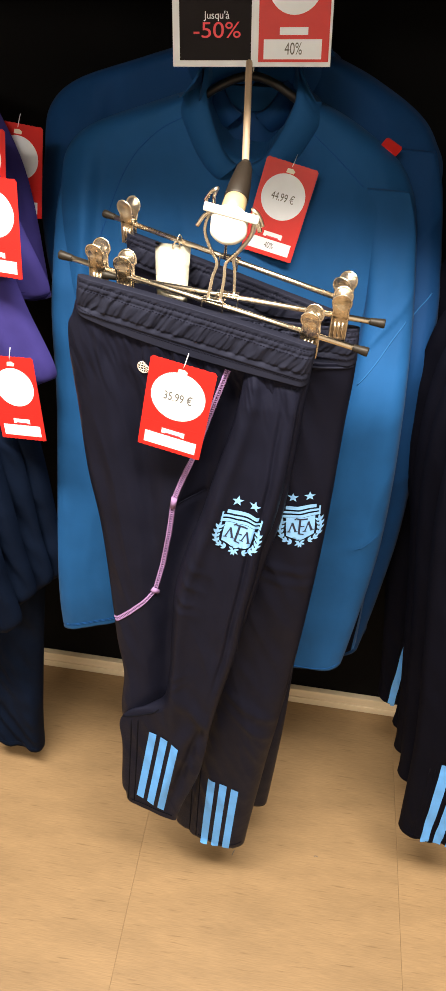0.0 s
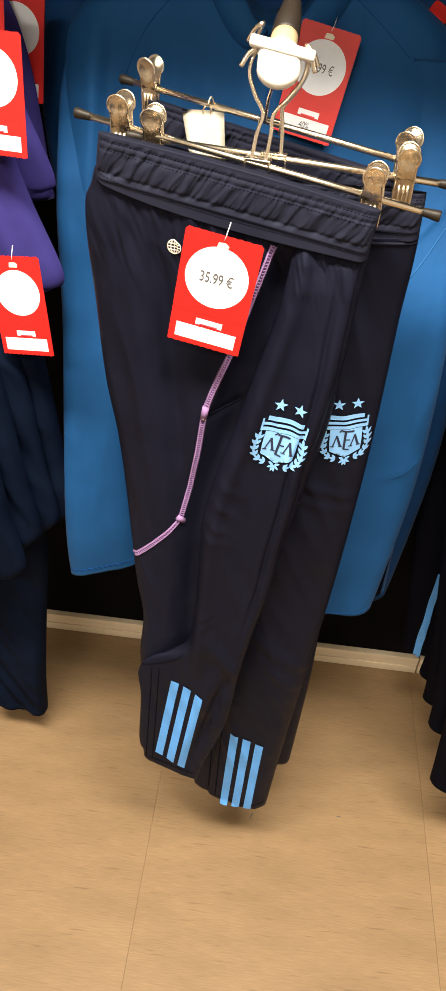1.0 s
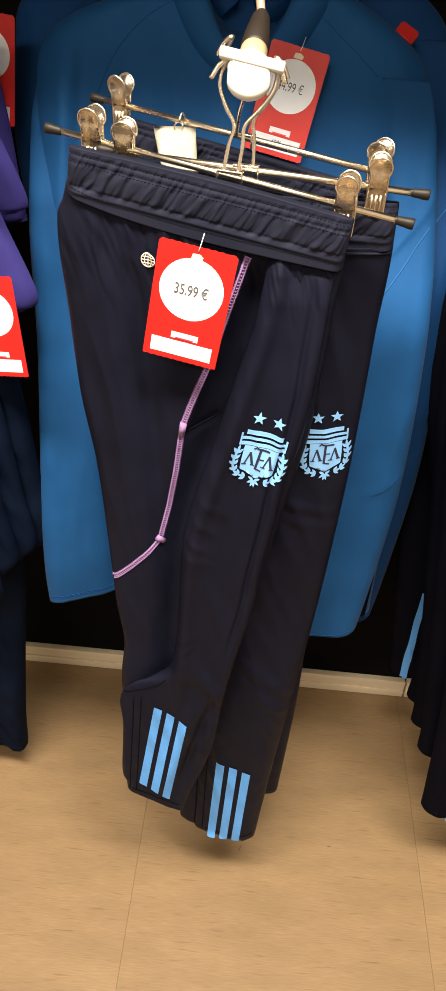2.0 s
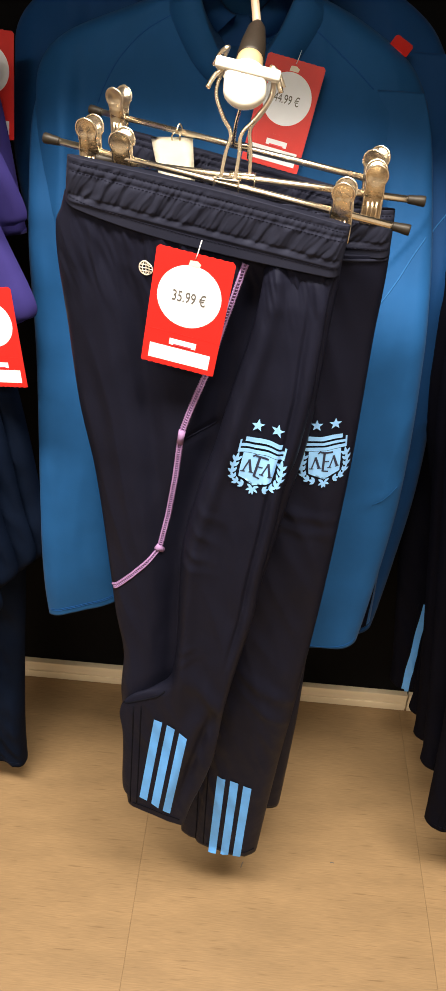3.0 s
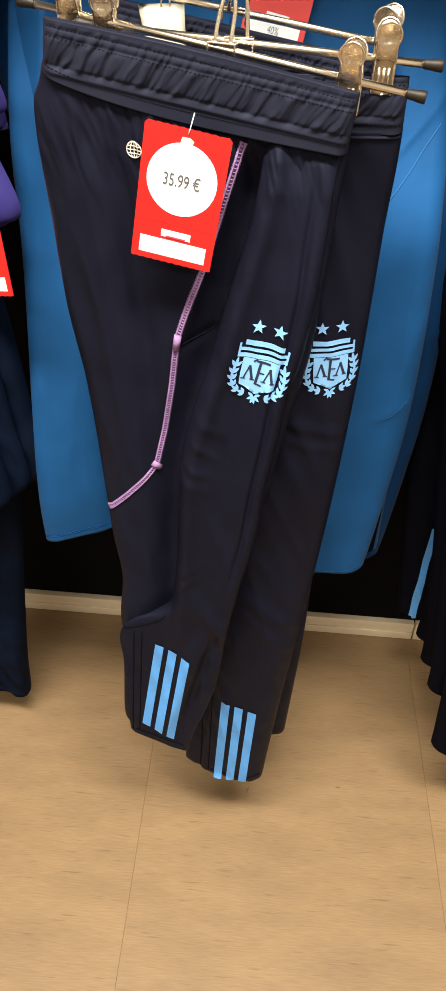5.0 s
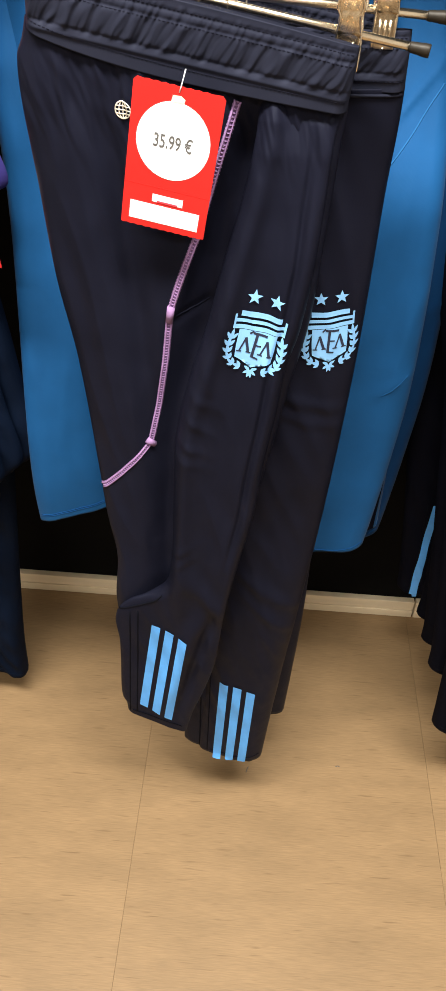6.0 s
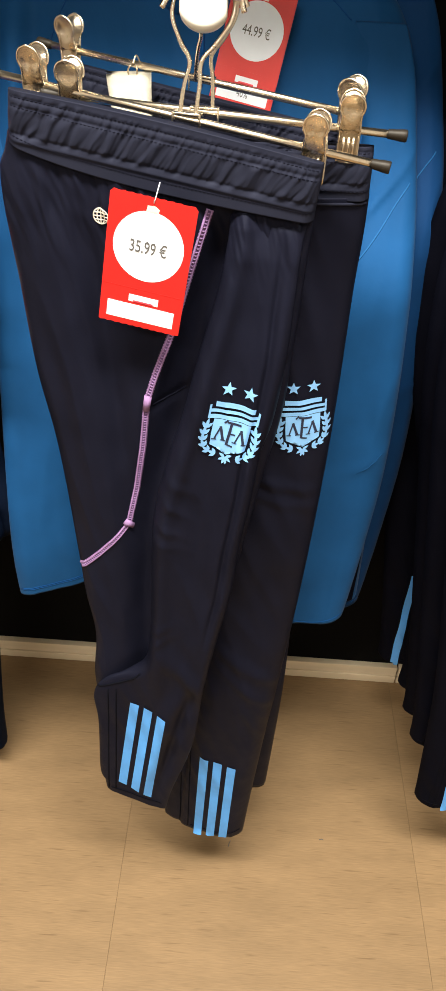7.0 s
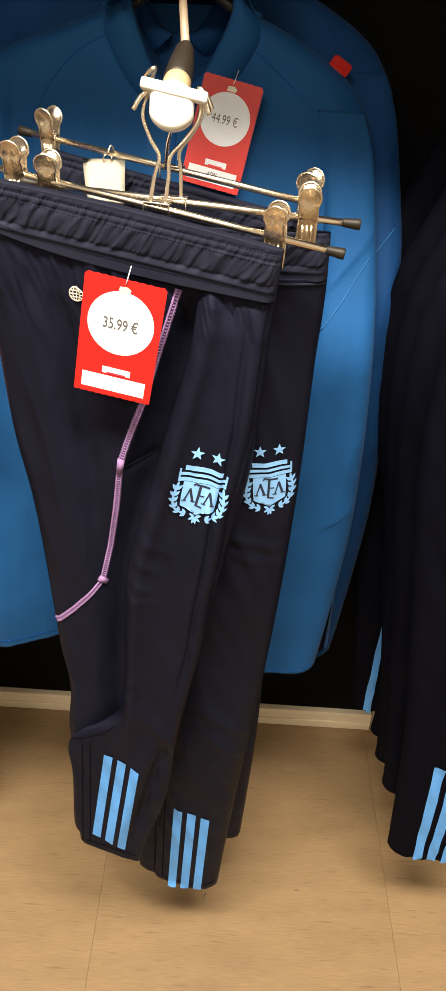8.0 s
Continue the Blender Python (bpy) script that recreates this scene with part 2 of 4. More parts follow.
WALL_Y = 1.292
structure("wall_north", (-3.0, WALL_Y + 0.02, 0), (3.0, WALL_Y + 0.14, 3.1), BLACK_PANEL, "matt black display wall panel behind the clothes")
structure("wall_south", (-3.0, -4.1, 0), (3.0, -4.0, 3.1), PAINT, "plain pale shop wall")
structure("wall_west", (-3.1, -4.1, 0), (-3.0, 1.45, 3.1), PAINT, "plain pale shop wall")
structure("wall_east", (3.0, -4.1, 0), (3.1, 1.45, 3.1), PAINT, "plain pale shop wall")
structure("ceiling", (-3.1, -4.1, 3.1), (3.1, 1.45, 3.2), PAINT, "plain pale shop ceiling")
# Unseen board, added to block the track light from the upper tops
structure("canopy", (-2.9, 0.70, 1.88), (2.9, WALL_Y + 0.018, 1.92), BLACK_PANEL, "unseen black board added above the clothes to shade them")


def skirting():
    ob = thing("baseboard", "pale beech baseboard strip along the floor", "baseboard")
    ob["kind"] = "structure"
    for a, b in ((-2.9, 0.541), (0.545, 2.9)):
        bm = box(bmesh.new(), (a, WALL_Y, 0.0), (b, WALL_Y + 0.018, 0.022), 0.0012)
        part("lower_board", bm, PALE_WOOD, ob, smooth=False)
        bm = box(bmesh.new(), (a, WALL_Y + 0.003, 0.023), (b, WALL_Y + 0.019, 0.052), 0.0012)
        part("upper_board", bm, PALE_WOOD, ob, smooth=False)
    return ob


skirting()


# ---- garments ----
def star_loop(r):
    return [(math.sin(math.pi * k / 5) * (r if k % 2 == 0 else 0.42 * r), math.cos(math.pi * k / 5) * (r if k % 2 == 0 else 0.42 * r)) for k in range(10)]


def leaf_loop(length, width):
    return [(0, 0), (width, length * 0.35), (width * 0.8, length * 0.7), (0, length), (-width * 0.8, length * 0.7), (-width, length * 0.35)]


def crest(cloth, parent, x, z, tilt, size, tall=1.2):
    """Shield under a striped block, with side garlands and two stars, as plain printed shapes. Origin: the middle of the shield's top."""
    def lay(name, loops, mat, lift, owner):
        return part(name, drape(cloth, [turned([(a * size, b * size * tall) for a, b in l], x, z, tilt) for l in loops], lift, 0.003), mat, owner)

    shield = lay("crest", [[(-0.37, -0.01), (0.37, -0.01), (0.375, -0.3), (0.36, -0.52), (0.22, -0.57), (0.07, -0.61), (0, -0.68), (-0.07, -0.61), (-0.22, -0.57), (-0.36, -0.52), (-0.375, -0.3)]], CREST_PRINT, 0.0016, parent)
    shield["label"] = "light blue shield print with leaves and stars"
    for b, h, w in ((0.0, 0.075, 0.5), (0.118, 0.06, 0.5), (0.222, 0.095, 0.39)):
        lay("band", [[(-w, b), (w, b), (w, b + h), (-w, b + h)]], CREST_PRINT, 0.0016, shield)
    for sx in (-0.48, 0.48):
        lay("band_end", [[(sx - 0.02, 0.075), (sx + 0.02, 0.075), (sx + 0.02, 0.26), (sx - 0.02, 0.26)]], CREST_PRINT, 0.0017, shield)
    bars = ((-0.25, -0.27, -20, 0.27, 0.016), (-0.165, -0.27, 20, 0.27, 0.026), (0.165, -0.27, -20, 0.27, 0.016), (0.25, -0.27, 20, 0.27, 0.026),
            (-0.02, -0.27, -4, 0.42, 0.027), (0.05, -0.05, 84, 0.28, 0.02), (-0.12, -0.035, 130, 0.09, 0.016), (0.05, -0.25, 88, 0.11, 0.013), (0.03, -0.48, 80, 0.13, 0.016),
            (-0.3, -0.40, 90, 0.1, 0.011), (-0.115, -0.40, 90, 0.1, 0.011), (0.115, -0.40, 90, 0.1, 0.011), (0.3, -0.40, 90, 0.1, 0.011))
    lay("monogram", [turned([(-w, -l / 2), (w, -l / 2), (w, l / 2), (-w, l / 2)], a, b, d) for a, b, d, l, w in bars], INK, 0.0021, shield)
    # garlands: sprigs of three pointed leaves climb both sides and meet below the shield
    for side in (-1, 1):
        for px, pz, turn, l in ((0.495, -0.20, -8, 0.19), (0.515, -0.33, -2, 0.18), (0.505, -0.46, 12, 0.17), (0.455, -0.585, 32, 0.16), (0.345, -0.67, 62, 0.16), (0.205, -0.70, 78, 0.16)):
            loops = [turned(leaf_loop(l * k * 1.08, 0.033), side * px, pz, side * (d - turn)) for d, k in ((0, 1.0), (-40, 0.82), (40, 0.82))]
            for loop in loops:
                lay("leaf", [loop], CREST_PRINT, 0.0016, shield)
    lay("bottom_leaf", [turned(leaf_loop(0.15, 0.03), 0.0, -0.735, d) for d in (62, 118, 165, -165, -118, -62)], CREST_PRINT, 0.0017, shield)
    for sx in (-0.21, 0.21):
        lay("star", [[(a + sx, b * 0.86 + 0.56) for a, b in (p[2 * k], p[2 * k + 1], (0, 0), p[2 * k - 1])] for p in [star_loop(0.15)] for k in range(5)], CREST_PRINT, 0.0016, shield)
    return shield


def gathers(seed, amp=0.0030):
    """Uneven vertical puckers of an elastic waistband."""
    def f(x, z):
        s = noise.noise(Vector((x * 115 + z * 24, z * 26, seed))) + 0.7 * noise.noise(Vector((x * 230 + z * 70, z * 40, seed + 4)))
        return amp * s
    return f


def waistband(rows, middle, thick, seed, parent, sag=None):
    """Elastic band: puckered sheet with stitch channels and a welt below."""
    (xl, zl, xr, zr), (xl2, zl2, xr2, zr2) = rows
    def relief(x, z):
        u = (x - xl) / (xr - xl)
        t = (zl + (zr - zl) * u - z) / max(0.01, zl - zl2)
        channel = sum(0.0009 * math.exp(-((t - c) / 0.035) ** 2) for c in (0.12, 0.28, 0.82))
        lean = x + 0.026 * t + 0.0045 * noise.noise(Vector((x * 60, t * 1.2, seed)))
        pleat = noise.noise(Vector((lean * 185, t * 0.9, seed))) + 0.5 * noise.noise(Vector((lean * 390, t * 1.6, seed + 4)))
        pucker = 0.0018 * pleat * step(0.0, 0.1, t) * step(0.92, 0.8, t) * (0.65 + 0.6 * math.exp(-((t - 0.34) / 0.1) ** 2) + 0.6 * math.exp(-((t - 0.74) / 0.1) ** 2))
        drag = 0.0034 * noise.noise(Vector((lean * 80, t * 0.4, seed + 2))) * step(0.24, 0.42, t) * step(0.95, 0.75, t)
        welt = 0.0012 * math.exp(-((t - 0.95) / 0.05) ** 2)
        return 0.0024 + pucker + drag + welt - channel + 0.002 * math.sin(math.pi * min(1, max(0, t)))
    band = Cloth([(xl, zl, xr, zr), (0.5 * (xl + xl2), 0.5 * (zl + zl2), 0.5 * (xr + xr2), 0.5 * (zr + zr2)), (xl2, zl2, xr2, zr2)], middle, thick, relief, 300, 56, 0.003, 0.05, lambda x, z: 0.004 + (thick - 0.004) * step(0.0, 1.5, (zl + (zr - zl) * (x - xl) / (xr - xl) - z) / (zl - zl2)), sag)
    ob = part("waistband", band.bm, NAVY_LIT, parent, "gathered elastic waistband")
    for t in (0.12, 0.28, 0.82):
        ends = [(xl + (xl2 - xl) * t + 0.003, zl + (zl2 - zl) * t), (xr + (xr2 - xr) * t - 0.003, zr + (zr2 - zr) * t)]
        thread = bmesh.new()
        count = int((ends[1][0] - ends[0][0]) / 0.0036)
        for k in range(count):
            laid = [band.front(*(np.array(ends[0]) + (np.array(ends[1]) - ends[0]) * (k + s) / count + np.array((0, sag((k + s) / count, t) if sag else 0.0))), 0.0003) for s in (0.1, 0.4, 0.7)]
            if all(laid):
                tube(thread, laid, 0.0004, 4)
        part("stitching", thread, NAVY, ob)
    return ob, band


def folds(x, z, seed, amp, sx=14.0, sz=3.2, lean=0.25):
    a = noise.noise(Vector(((x + lean * (z - 0.8)) * sx, z * sz, seed)))
    b = noise.noise(Vector(((x + 1.6 * lean * (z - 0.8)) * sx * 2.2, z * sz * 1.7, seed + 5)))
    return amp * (a + 0.55 * (0.5 - 2 * abs(b))) + 0.2 * amp * noise.noise(Vector((x * 60, z * 22, seed + 9)))


def stripes(cloth, parent, tl, tr, bl, br):
    """Three parallel stripes: corners of the whole set."""
    for k in range(3):
        a, b = k * 0.38, k * 0.38 + 0.24
        mixp = lambda p, q, s: tuple(np.array(p) + (np.array(q) - np.array(p)) * s)
        part("stripe", drape(cloth, [[mixp(tl, tr, a), mixp(tl, tr, b), mixp(bl, br, b), mixp(bl, br, a)]], 0.0014, 0.005), PRINT, parent, "light blue printed stripe")


# front trousers: a rear panel with the lilac seam, and a rolled front leg that overlaps it
def middle_a(x, z):
    return along([(1.4, 0.787), (1.2, 0.786), (0.9, 0.772), (0.72, 0.757), (0.6, 0.747), (0.3, 0.745)], z) - 0.13 * (x - 0.03) * step(0.6, 1.2, z)


def middle_f(x, z):
    return along([(1.33, 0.800), (1.305, 0.786), (1.285, 0.774), (1.26, 0.766), (1.22, 0.760), (1.17, 0.754), (1.13, 0.75), (0.9, 0.746), (0.6, 0.741), (0.3, 0.736)], z) - 0.10 * (x - 0.1) * step(0.7, 1.1, z)


EDGE_F = [(1.335, 0.093), (1.298, 0.091), (1.267, 0.089), (1.218, 0.081), (1.151, 0.065), (1.088, 0.052), (1.036, 0.039), (0.969, 0.024), (0.916, 0.018), (0.846, 0.016), (0.75, 0.012)]
ROWS_A = [(-0.114, 1.345, 0.166, 1.305), (-0.119, 1.328, 0.166, 1.288), (-0.126, 1.31, 0.165, 1.27), (-0.127, 1.265, 0.164, 1.24), (-0.122, 1.2, 0.162, 1.18), (-0.113, 1.107, 0.157, 1.09), (-0.096, 1.014, 0.144, 1.01),
          (-0.081, 0.876, 0.124, 0.876), (-0.073, 0.80, 0.108, 0.80), (-0.062, 0.728, 0.09, 0.728), (-0.066, 0.655, 0.07, 0.655), (-0.06, 0.60, 0.05, 0.60), (-0.05, 0.55, 0.03, 0.55)]
ROWS_F = [(0.093, 1.335, 0.166, 1.318), (0.091, 1.298, 0.165, 1.298), (0.089, 1.267, 0.158, 1.277), (0.081, 1.218, 0.156, 1.22), (0.065, 1.151, 0.154, 1.161), (0.052, 1.088, 0.147, 1.094), (0.038, 1.036, 0.137, 1.049),
          (0.023, 0.969, 0.132, 0.989), (0.017, 0.916, 0.123, 0.912), (0.016, 0.846, 0.116, 0.828), (0.014, 0.75, 0.1, 0.731), (0.003, 0.695, 0.088, 0.65), (-0.045, 0.668, 0.082, 0.58),
          (-0.064, 0.635, 0.077, 0.53), (-0.061, 0.575, 0.064, 0.47), (-0.065, 0.455, 0.048, 0.41), (-0.059, 0.425, 0.041, 0.375), (-0.057, 0.404, 0.037, 0.350)]


def dome(x, a, b):
    u = (x - a) / max(0.001, b - a)
    return math.sqrt(max(0.0, 1 - (2 * u - 1) ** 2)) if 0 < u < 1 else 0.0


def relief_a(x, z):
    r = along(EDGE_F, z)
    gap = -0.024 * math.exp(-((x - r + 0.004) / 0.024) ** 2) * step(1.32, 1.24, z)
    pleat = 0.009 * math.exp(-((x - r + 0.030 + 0.05 * (1.2 - z)) / 0.008) ** 2) * step(1.31, 1.24, z) * step(1.05, 1.15, z)
    side = 0.006 * math.exp(-((x + 0.07 - 0.12 * (1.2 - z)) / 0.018) ** 2) * step(1.31, 1.2, z) * step(0.86, 1.0, z)
    hollow = -0.006 * math.exp(-((x + 0.035 - 0.1 * (1.2 - z)) / 0.012) ** 2) * step(1.31, 1.2, z) * step(0.9, 1.05, z)
    pocket = -0.004 * math.exp(-((z - 1.082 - 0.5 * (x - 0.02)) / 0.006) ** 2) * step(0.0, 0.02, x)
    knee = 0.0015 * math.exp(-((z - 0.70 - 0.3 * x) / 0.02) ** 2)
    tuck = gathers(3, 0.0030)(x, z) * step(1.2, 1.29, z) * step(1.335, 1.30, z)
    return gap + pleat + side + hollow + pocket + knee + tuck + folds(x, z, 2.0, 0.0052, lean=0.14)


def relief_f(x, z):
    l, e = along(EDGE_F, z), along([(row[3], row[2]) for row in ROWS_F], z)
    upper = step(0.6, 0.72, z)
    roll = 0.006 * math.exp(-((x - l - 0.014) / 0.010) ** 2) * upper
    groove = (-0.005 * math.exp(-((x - e + 0.018) / 0.004) ** 2) - 0.002 * math.exp(-((x - e + 0.034) / 0.008) ** 2)) * step(1.3, 1.22, z) * step(0.7, 0.85, z)
    flat = -0.005 * math.exp(-((x - 0.5 * (l + e)) / 0.02) ** 2) * upper
    creases = sum(a * math.exp(-((z - z0 + k * (x - l)) / 0.0055) ** 2) * math.exp(-((x - l - 0.008) / 0.028) ** 2)
                  for a, z0, k in ((0.0024, 1.012, 0.5), (0.0028, 0.985, 0.65), (0.0022, 0.95, 0.5), (0.0018, 0.925, 0.3), (0.0030, 0.77, -0.4), (0.0026, 0.745, -0.6)))
    bend = 0.006 * math.exp(-((z - 0.70 + 1.3 * (x - 0.05)) / 0.022) ** 2) * step(0.02, 0.05, x)
    shin = step(0.36, 0.47, z) * 0.007 * math.exp(-((x - 0.045 + 0.22 * (0.62 - z)) / 0.014) ** 2) * step(0.68, 0.6, z) - step(0.36, 0.47, z) * 0.006 * math.exp(-((x - 0.066 + 0.2 * (0.62 - z)) / 0.008) ** 2) * step(0.68, 0.6, z)
    tuck = gathers(9, 0.0020)(x, z) * step(1.22, 1.27, z) * step(1.31, 1.285, z)
    return 0.004 * dome(x, l, e) * upper + roll + groove + flat + creases + bend + shin + tuck + folds(x, z, 4.0, 0.0040, lean=0.2)


def band_sag(u, t):
    return -0.009 * t * math.sin(math.pi * u ** 0.7) + 0.003 * (1 - t) * math.sin(math.pi * u)


def trousers_front():
    t = thing("tracksuit_trousers", "dark navy tracksuit trousers clipped by the waist with light blue crest", "trousers", "trousers on clip hangers")
    c = Cloth(ROWS_A, middle_a, 0.022, relief_a, 150, 200, pinch=lambda x, z: 0.013 + 0.009 * step(1.32, 1.2, z), round_edge=0.14)
    part("rear_panel", c.bm, NAVY, t)
    f = Cloth(ROWS_F, middle_f, 0.019, relief_f, 110, 240, 0.008, 0.13, pinch=lambda x, z: 0.004 + 0.015 * step(1.32, 1.12, z) - 0.012 * step(0.80, 0.6, z) - 0.005 * step(0.0, -0.03, x) * step(0.5, 0.6, z))
    part("front_leg", f.bm, NAVY, t, "overlapping front leg with rolled edge")
    waistband([(-0.106, 1.381, 0.168, 1.345), (-0.114, 1.338, 0.166, 1.294)], middle_a, 0.0235, 5.0, t, band_sag)
    crest(f, t, 0.105, 1.094, -8, 0.0525)
    braid(c, t, [(0.072, 1.296), (0.055, 1.236), (0.039, 1.175), (0.029, 1.147), (0.0195, 1.118), (0.013, 1.095), (0.011, 1.082), (0.006, 1.029), (-0.002, 0.971), (-0.012, 0.92)])
    braid(c, t, [(-0.012, 0.92), (-0.038, 0.888), (-0.060, 0.862), (-0.0745, 0.846)])
    part("knot", tube(bmesh.new(), [c.front(0.0135, 1.098, 0.001), c.front(0.0108, 1.08, 0.001)], 0.0042, 7), BRAID, t)
    part("knot", tube(bmesh.new(), [c.front(-0.016, 0.925, 0.001), c.front(-0.008, 0.916, 0.001)], 0.004, 7), BRAID, t)
    stripes(f, t, (-0.013, 0.625), (0.037, 0.595), (-0.036, 0.430), (0.014, 0.388))
    globe_mark(c, t, -0.029, 1.281)
    part("pocket_seam", stitch_line(c, [(0.018, 1.085), (0.03, 1.088), (0.042, 1.093), (0.052, 1.10)], 0.0009, 0.0003), NAVY, t)
    part("knee_seam", stitch_line(f, [(-0.058, 0.652), (-0.035, 0.662), (-0.012, 0.672), (0.002, 0.686)], 0.0012, 0.0004), STITCH, t)
    for dx in (-0.043, -0.032):
        part("ankle_seam", stitch_line(f, [(dx, 0.65), (dx - 0.004, 0.54), (dx - 0.009, 0.41)], 0.0009, 0.0004), STITCH, t)
    part("hem_stitching", stitch_line(f, [(-0.048, 0.412), (-0.01, 0.393), (0.03, 0.37)], 0.0006, 0.0006), STITCH, t)
    return t, c


def braid(cloth, parent, path, half=0.0036):
    """Raised lilac flatlock seam: a padded strip with two cords and cross threads."""
    pts = []
    for (x0, z0), (x1, z1) in zip(path, path[1:]):
        pts += [Vector((x0 + (x1 - x0) * k / 10, z0 + (z1 - z0) * k / 10, 0)) for k in range(10)]
    pts.append(Vector((*path[-1], 0)))
    laid = []
    for i, p in enumerate(pts):
        w = (pts[min(i + 2, len(pts) - 1)] - pts[max(i - 2, 0)]).normalized()
        d = Vector((-w.y, w.x, 0)) * half
        row = [cloth.front(*(p + d * k).xy, l) for k, l in ((-1, 0.0002), (-0.6, 0.0012), (0, 0.0009), (0.6, 0.0012), (1, 0.0002))]
        if all(row):
            laid.append(row)
    bm = bmesh.new()
    grid = [[bm.verts.new(v) for v in row] for row in laid]
    for a, b in zip(grid, grid[1:]):
        for k in range(4):
            bm.faces.new((a[k], a[k + 1], b[k + 1], b[k]))
    strip = part("braid", bm, BRAID_DARK, parent, "lilac flatlock seam")
    for k in (1, 3):
        part("cord", tube(bmesh.new(), [row[k] for row in laid], 0.0010, 5), BRAID, strip)
    bm = bmesh.new()
    run, want = 0.0, 0.0
    for a, b in zip(laid, laid[1:]):
        seg = (b[2] - a[2]).length
        while seg and want <= run + seg:
            f = (want - run) / seg
            tube(bm, [a[0].lerp(b[0], f), a[2].lerp(b[2], f) - Vector((0, 0.0008, 0)), a[4].lerp(b[4], f)], 0.0007, 4)
            want += 0.0034
        run += seg
    tagged(part("threads", bm, BRAID, strip), kind="stuff")


def globe_mark(cloth, parent, x, z, r=0.0072):
    bm = bmesh.new()
    for squash in (1.0, 0.5, 0.0):
        pts = [(x + squash * r * math.cos(a), z + r * math.sin(a)) for a in [2 * math.pi * k / 24 for k in range(25)]]
        tube(bm, [cloth.front(*p, 0.0006) for p in pts], 0.0006, 4)
    for h in (-0.45, 0.0, 0.45):
        w = r * math.sqrt(1 - h * h)
        tube(bm, [cloth.front(x + w * k / 4, z + h * r, 0.0006) for k in range(-4, 5)], 0.0006, 4)
    part("round_mark", bm, SILVER_PRINT, parent, "small silver round grid print")


# trousers on the second hanger
def middle_b(x, z):
    return 0.822 - 0.06 * (x - 0.15) - 0.006 * step(0.9, 0.3, z)


RIDGE_B = [(1.3, 0.2), (1.1, 0.155), (0.9, 0.13), (0.7, 0.1), (0.5, 0.075), (0.3, 0.06), (0.2, 0.055)]


def relief_b(x, z):
    r = along(RIDGE_B, z)
    knee = sum(a * math.exp(-((z - z0 + k * (x - 0.17)) / w) ** 2) * step(0.09, 0.13, x) for a, z0, k, w in ((0.003, 0.62, 0.7, 0.012), (0.002, 0.97, 0.25, 0.007), (0.0016, 0.945, 0.3, 0.006), (0.002, 0.57, 0.9, 0.01)))
    shin = 0.016 * dome(x, r, 0.205) * step(0.8, 0.55, z) + 0.012 * dome(x, 0.1, 0.25) * step(0.7, 0.9, z)
    return shin + 1.6 * knee + folds(x, z, 7.0, 0.0056)


ROWS_B = [(-0.100, 1.305, 0.218, 1.305), (-0.10, 1.28, 0.219, 1.26), (-0.09, 1.2, 0.219, 1.197), (-0.07, 1.05, 0.220, 1.057), (-0.04, 0.94, 0.218, 0.941), (-0.01, 0.78, 0.212, 0.78),
          (0.02, 0.6, 0.200, 0.584), (0.03, 0.45, 0.190, 0.452), (0.028, 0.31, 0.178, 0.29), (0.026, 0.192, 0.172, 0.17)]


def trousers_second():
    t = thing("tracksuit_trousers", "dark navy tracksuit trousers hanging behind the front pair", "trousers", "trousers on clip hangers")
    c = Cloth(ROWS_B, middle_b, 0.024, relief_b, 80, 200, pinch=lambda x, z: 0.013 + 0.011 * step(1.3, 1.2, z) - 0.016 * step(0.5, 0.25, z))
    part("leg_fabric", c.bm, NAVY, t)
    waistband([(-0.1, 1.340, 0.214, 1.350), (-0.1, 1.300, 0.219, 1.302)], middle_b, 0.025, 8.0, t)
    part("piping", stitch_line(c, [(0.1, 1.300), (0.13, 1.300), (0.17, 1.300), (0.215, 1.299)], 0.0016, 0.001), NAVY_LIT, t)
    crest(c, t, 0.1815, 1.071, 5, 0.052)
    stripes(c, t, (0.086, 0.404), (0.146, 0.387), (0.081, 0.180), (0.141, 0.174))
    for dx in (0.055, 0.07):
        part("ankle_seam", stitch_line(c, [(dx, 0.44), (dx, 0.32), (dx, 0.192)], 0.0009, 0.0004), STITCH, t)
    part("hem_stitching", stitch_line(c, [(0.075, 0.196), (0.12, 0.19), (0.165, 0.19)], 0.0006, 0.0006), STITCH, t)
    return t, c


def middle_c(x, z):
    return 0.893 - 0.45 * (x - 0.05) * step(0.8, 1.3, z) - 0.03 * step(0.8, 0.4, z)


def trousers_third():
    t = thing("tracksuit_trousers", "dark navy tracksuit trousers on the rearmost clip hanger", "trousers", "trousers on clip hangers")
    rows = [(-0.088, 1.342, 0.19, 1.318), (-0.085, 1.25, 0.195, 1.24), (-0.06, 1.0, 0.205, 1.0), (-0.02, 0.78, 0.212, 0.78), (0.03, 0.55, 0.215, 0.55), (0.05, 0.4, 0.212, 0.38), (0.06, 0.25, 0.208, 0.22)]
    c = Cloth(rows, middle_c, 0.018, lambda x, z: folds(x, z, 12.0, 0.004), 40, 120)
    part("leg_fabric", c.bm, NAVY, t)
    waistband([(-0.088, 1.378, 0.19, 1.356), (-0.088, 1.338, 0.19, 1.316)], middle_c, 0.019, 11.0, t)
    return t


front_pair, CLOTH_A = trousers_front()
second_pair, CLOTH_B = trousers_second()
trousers_third()


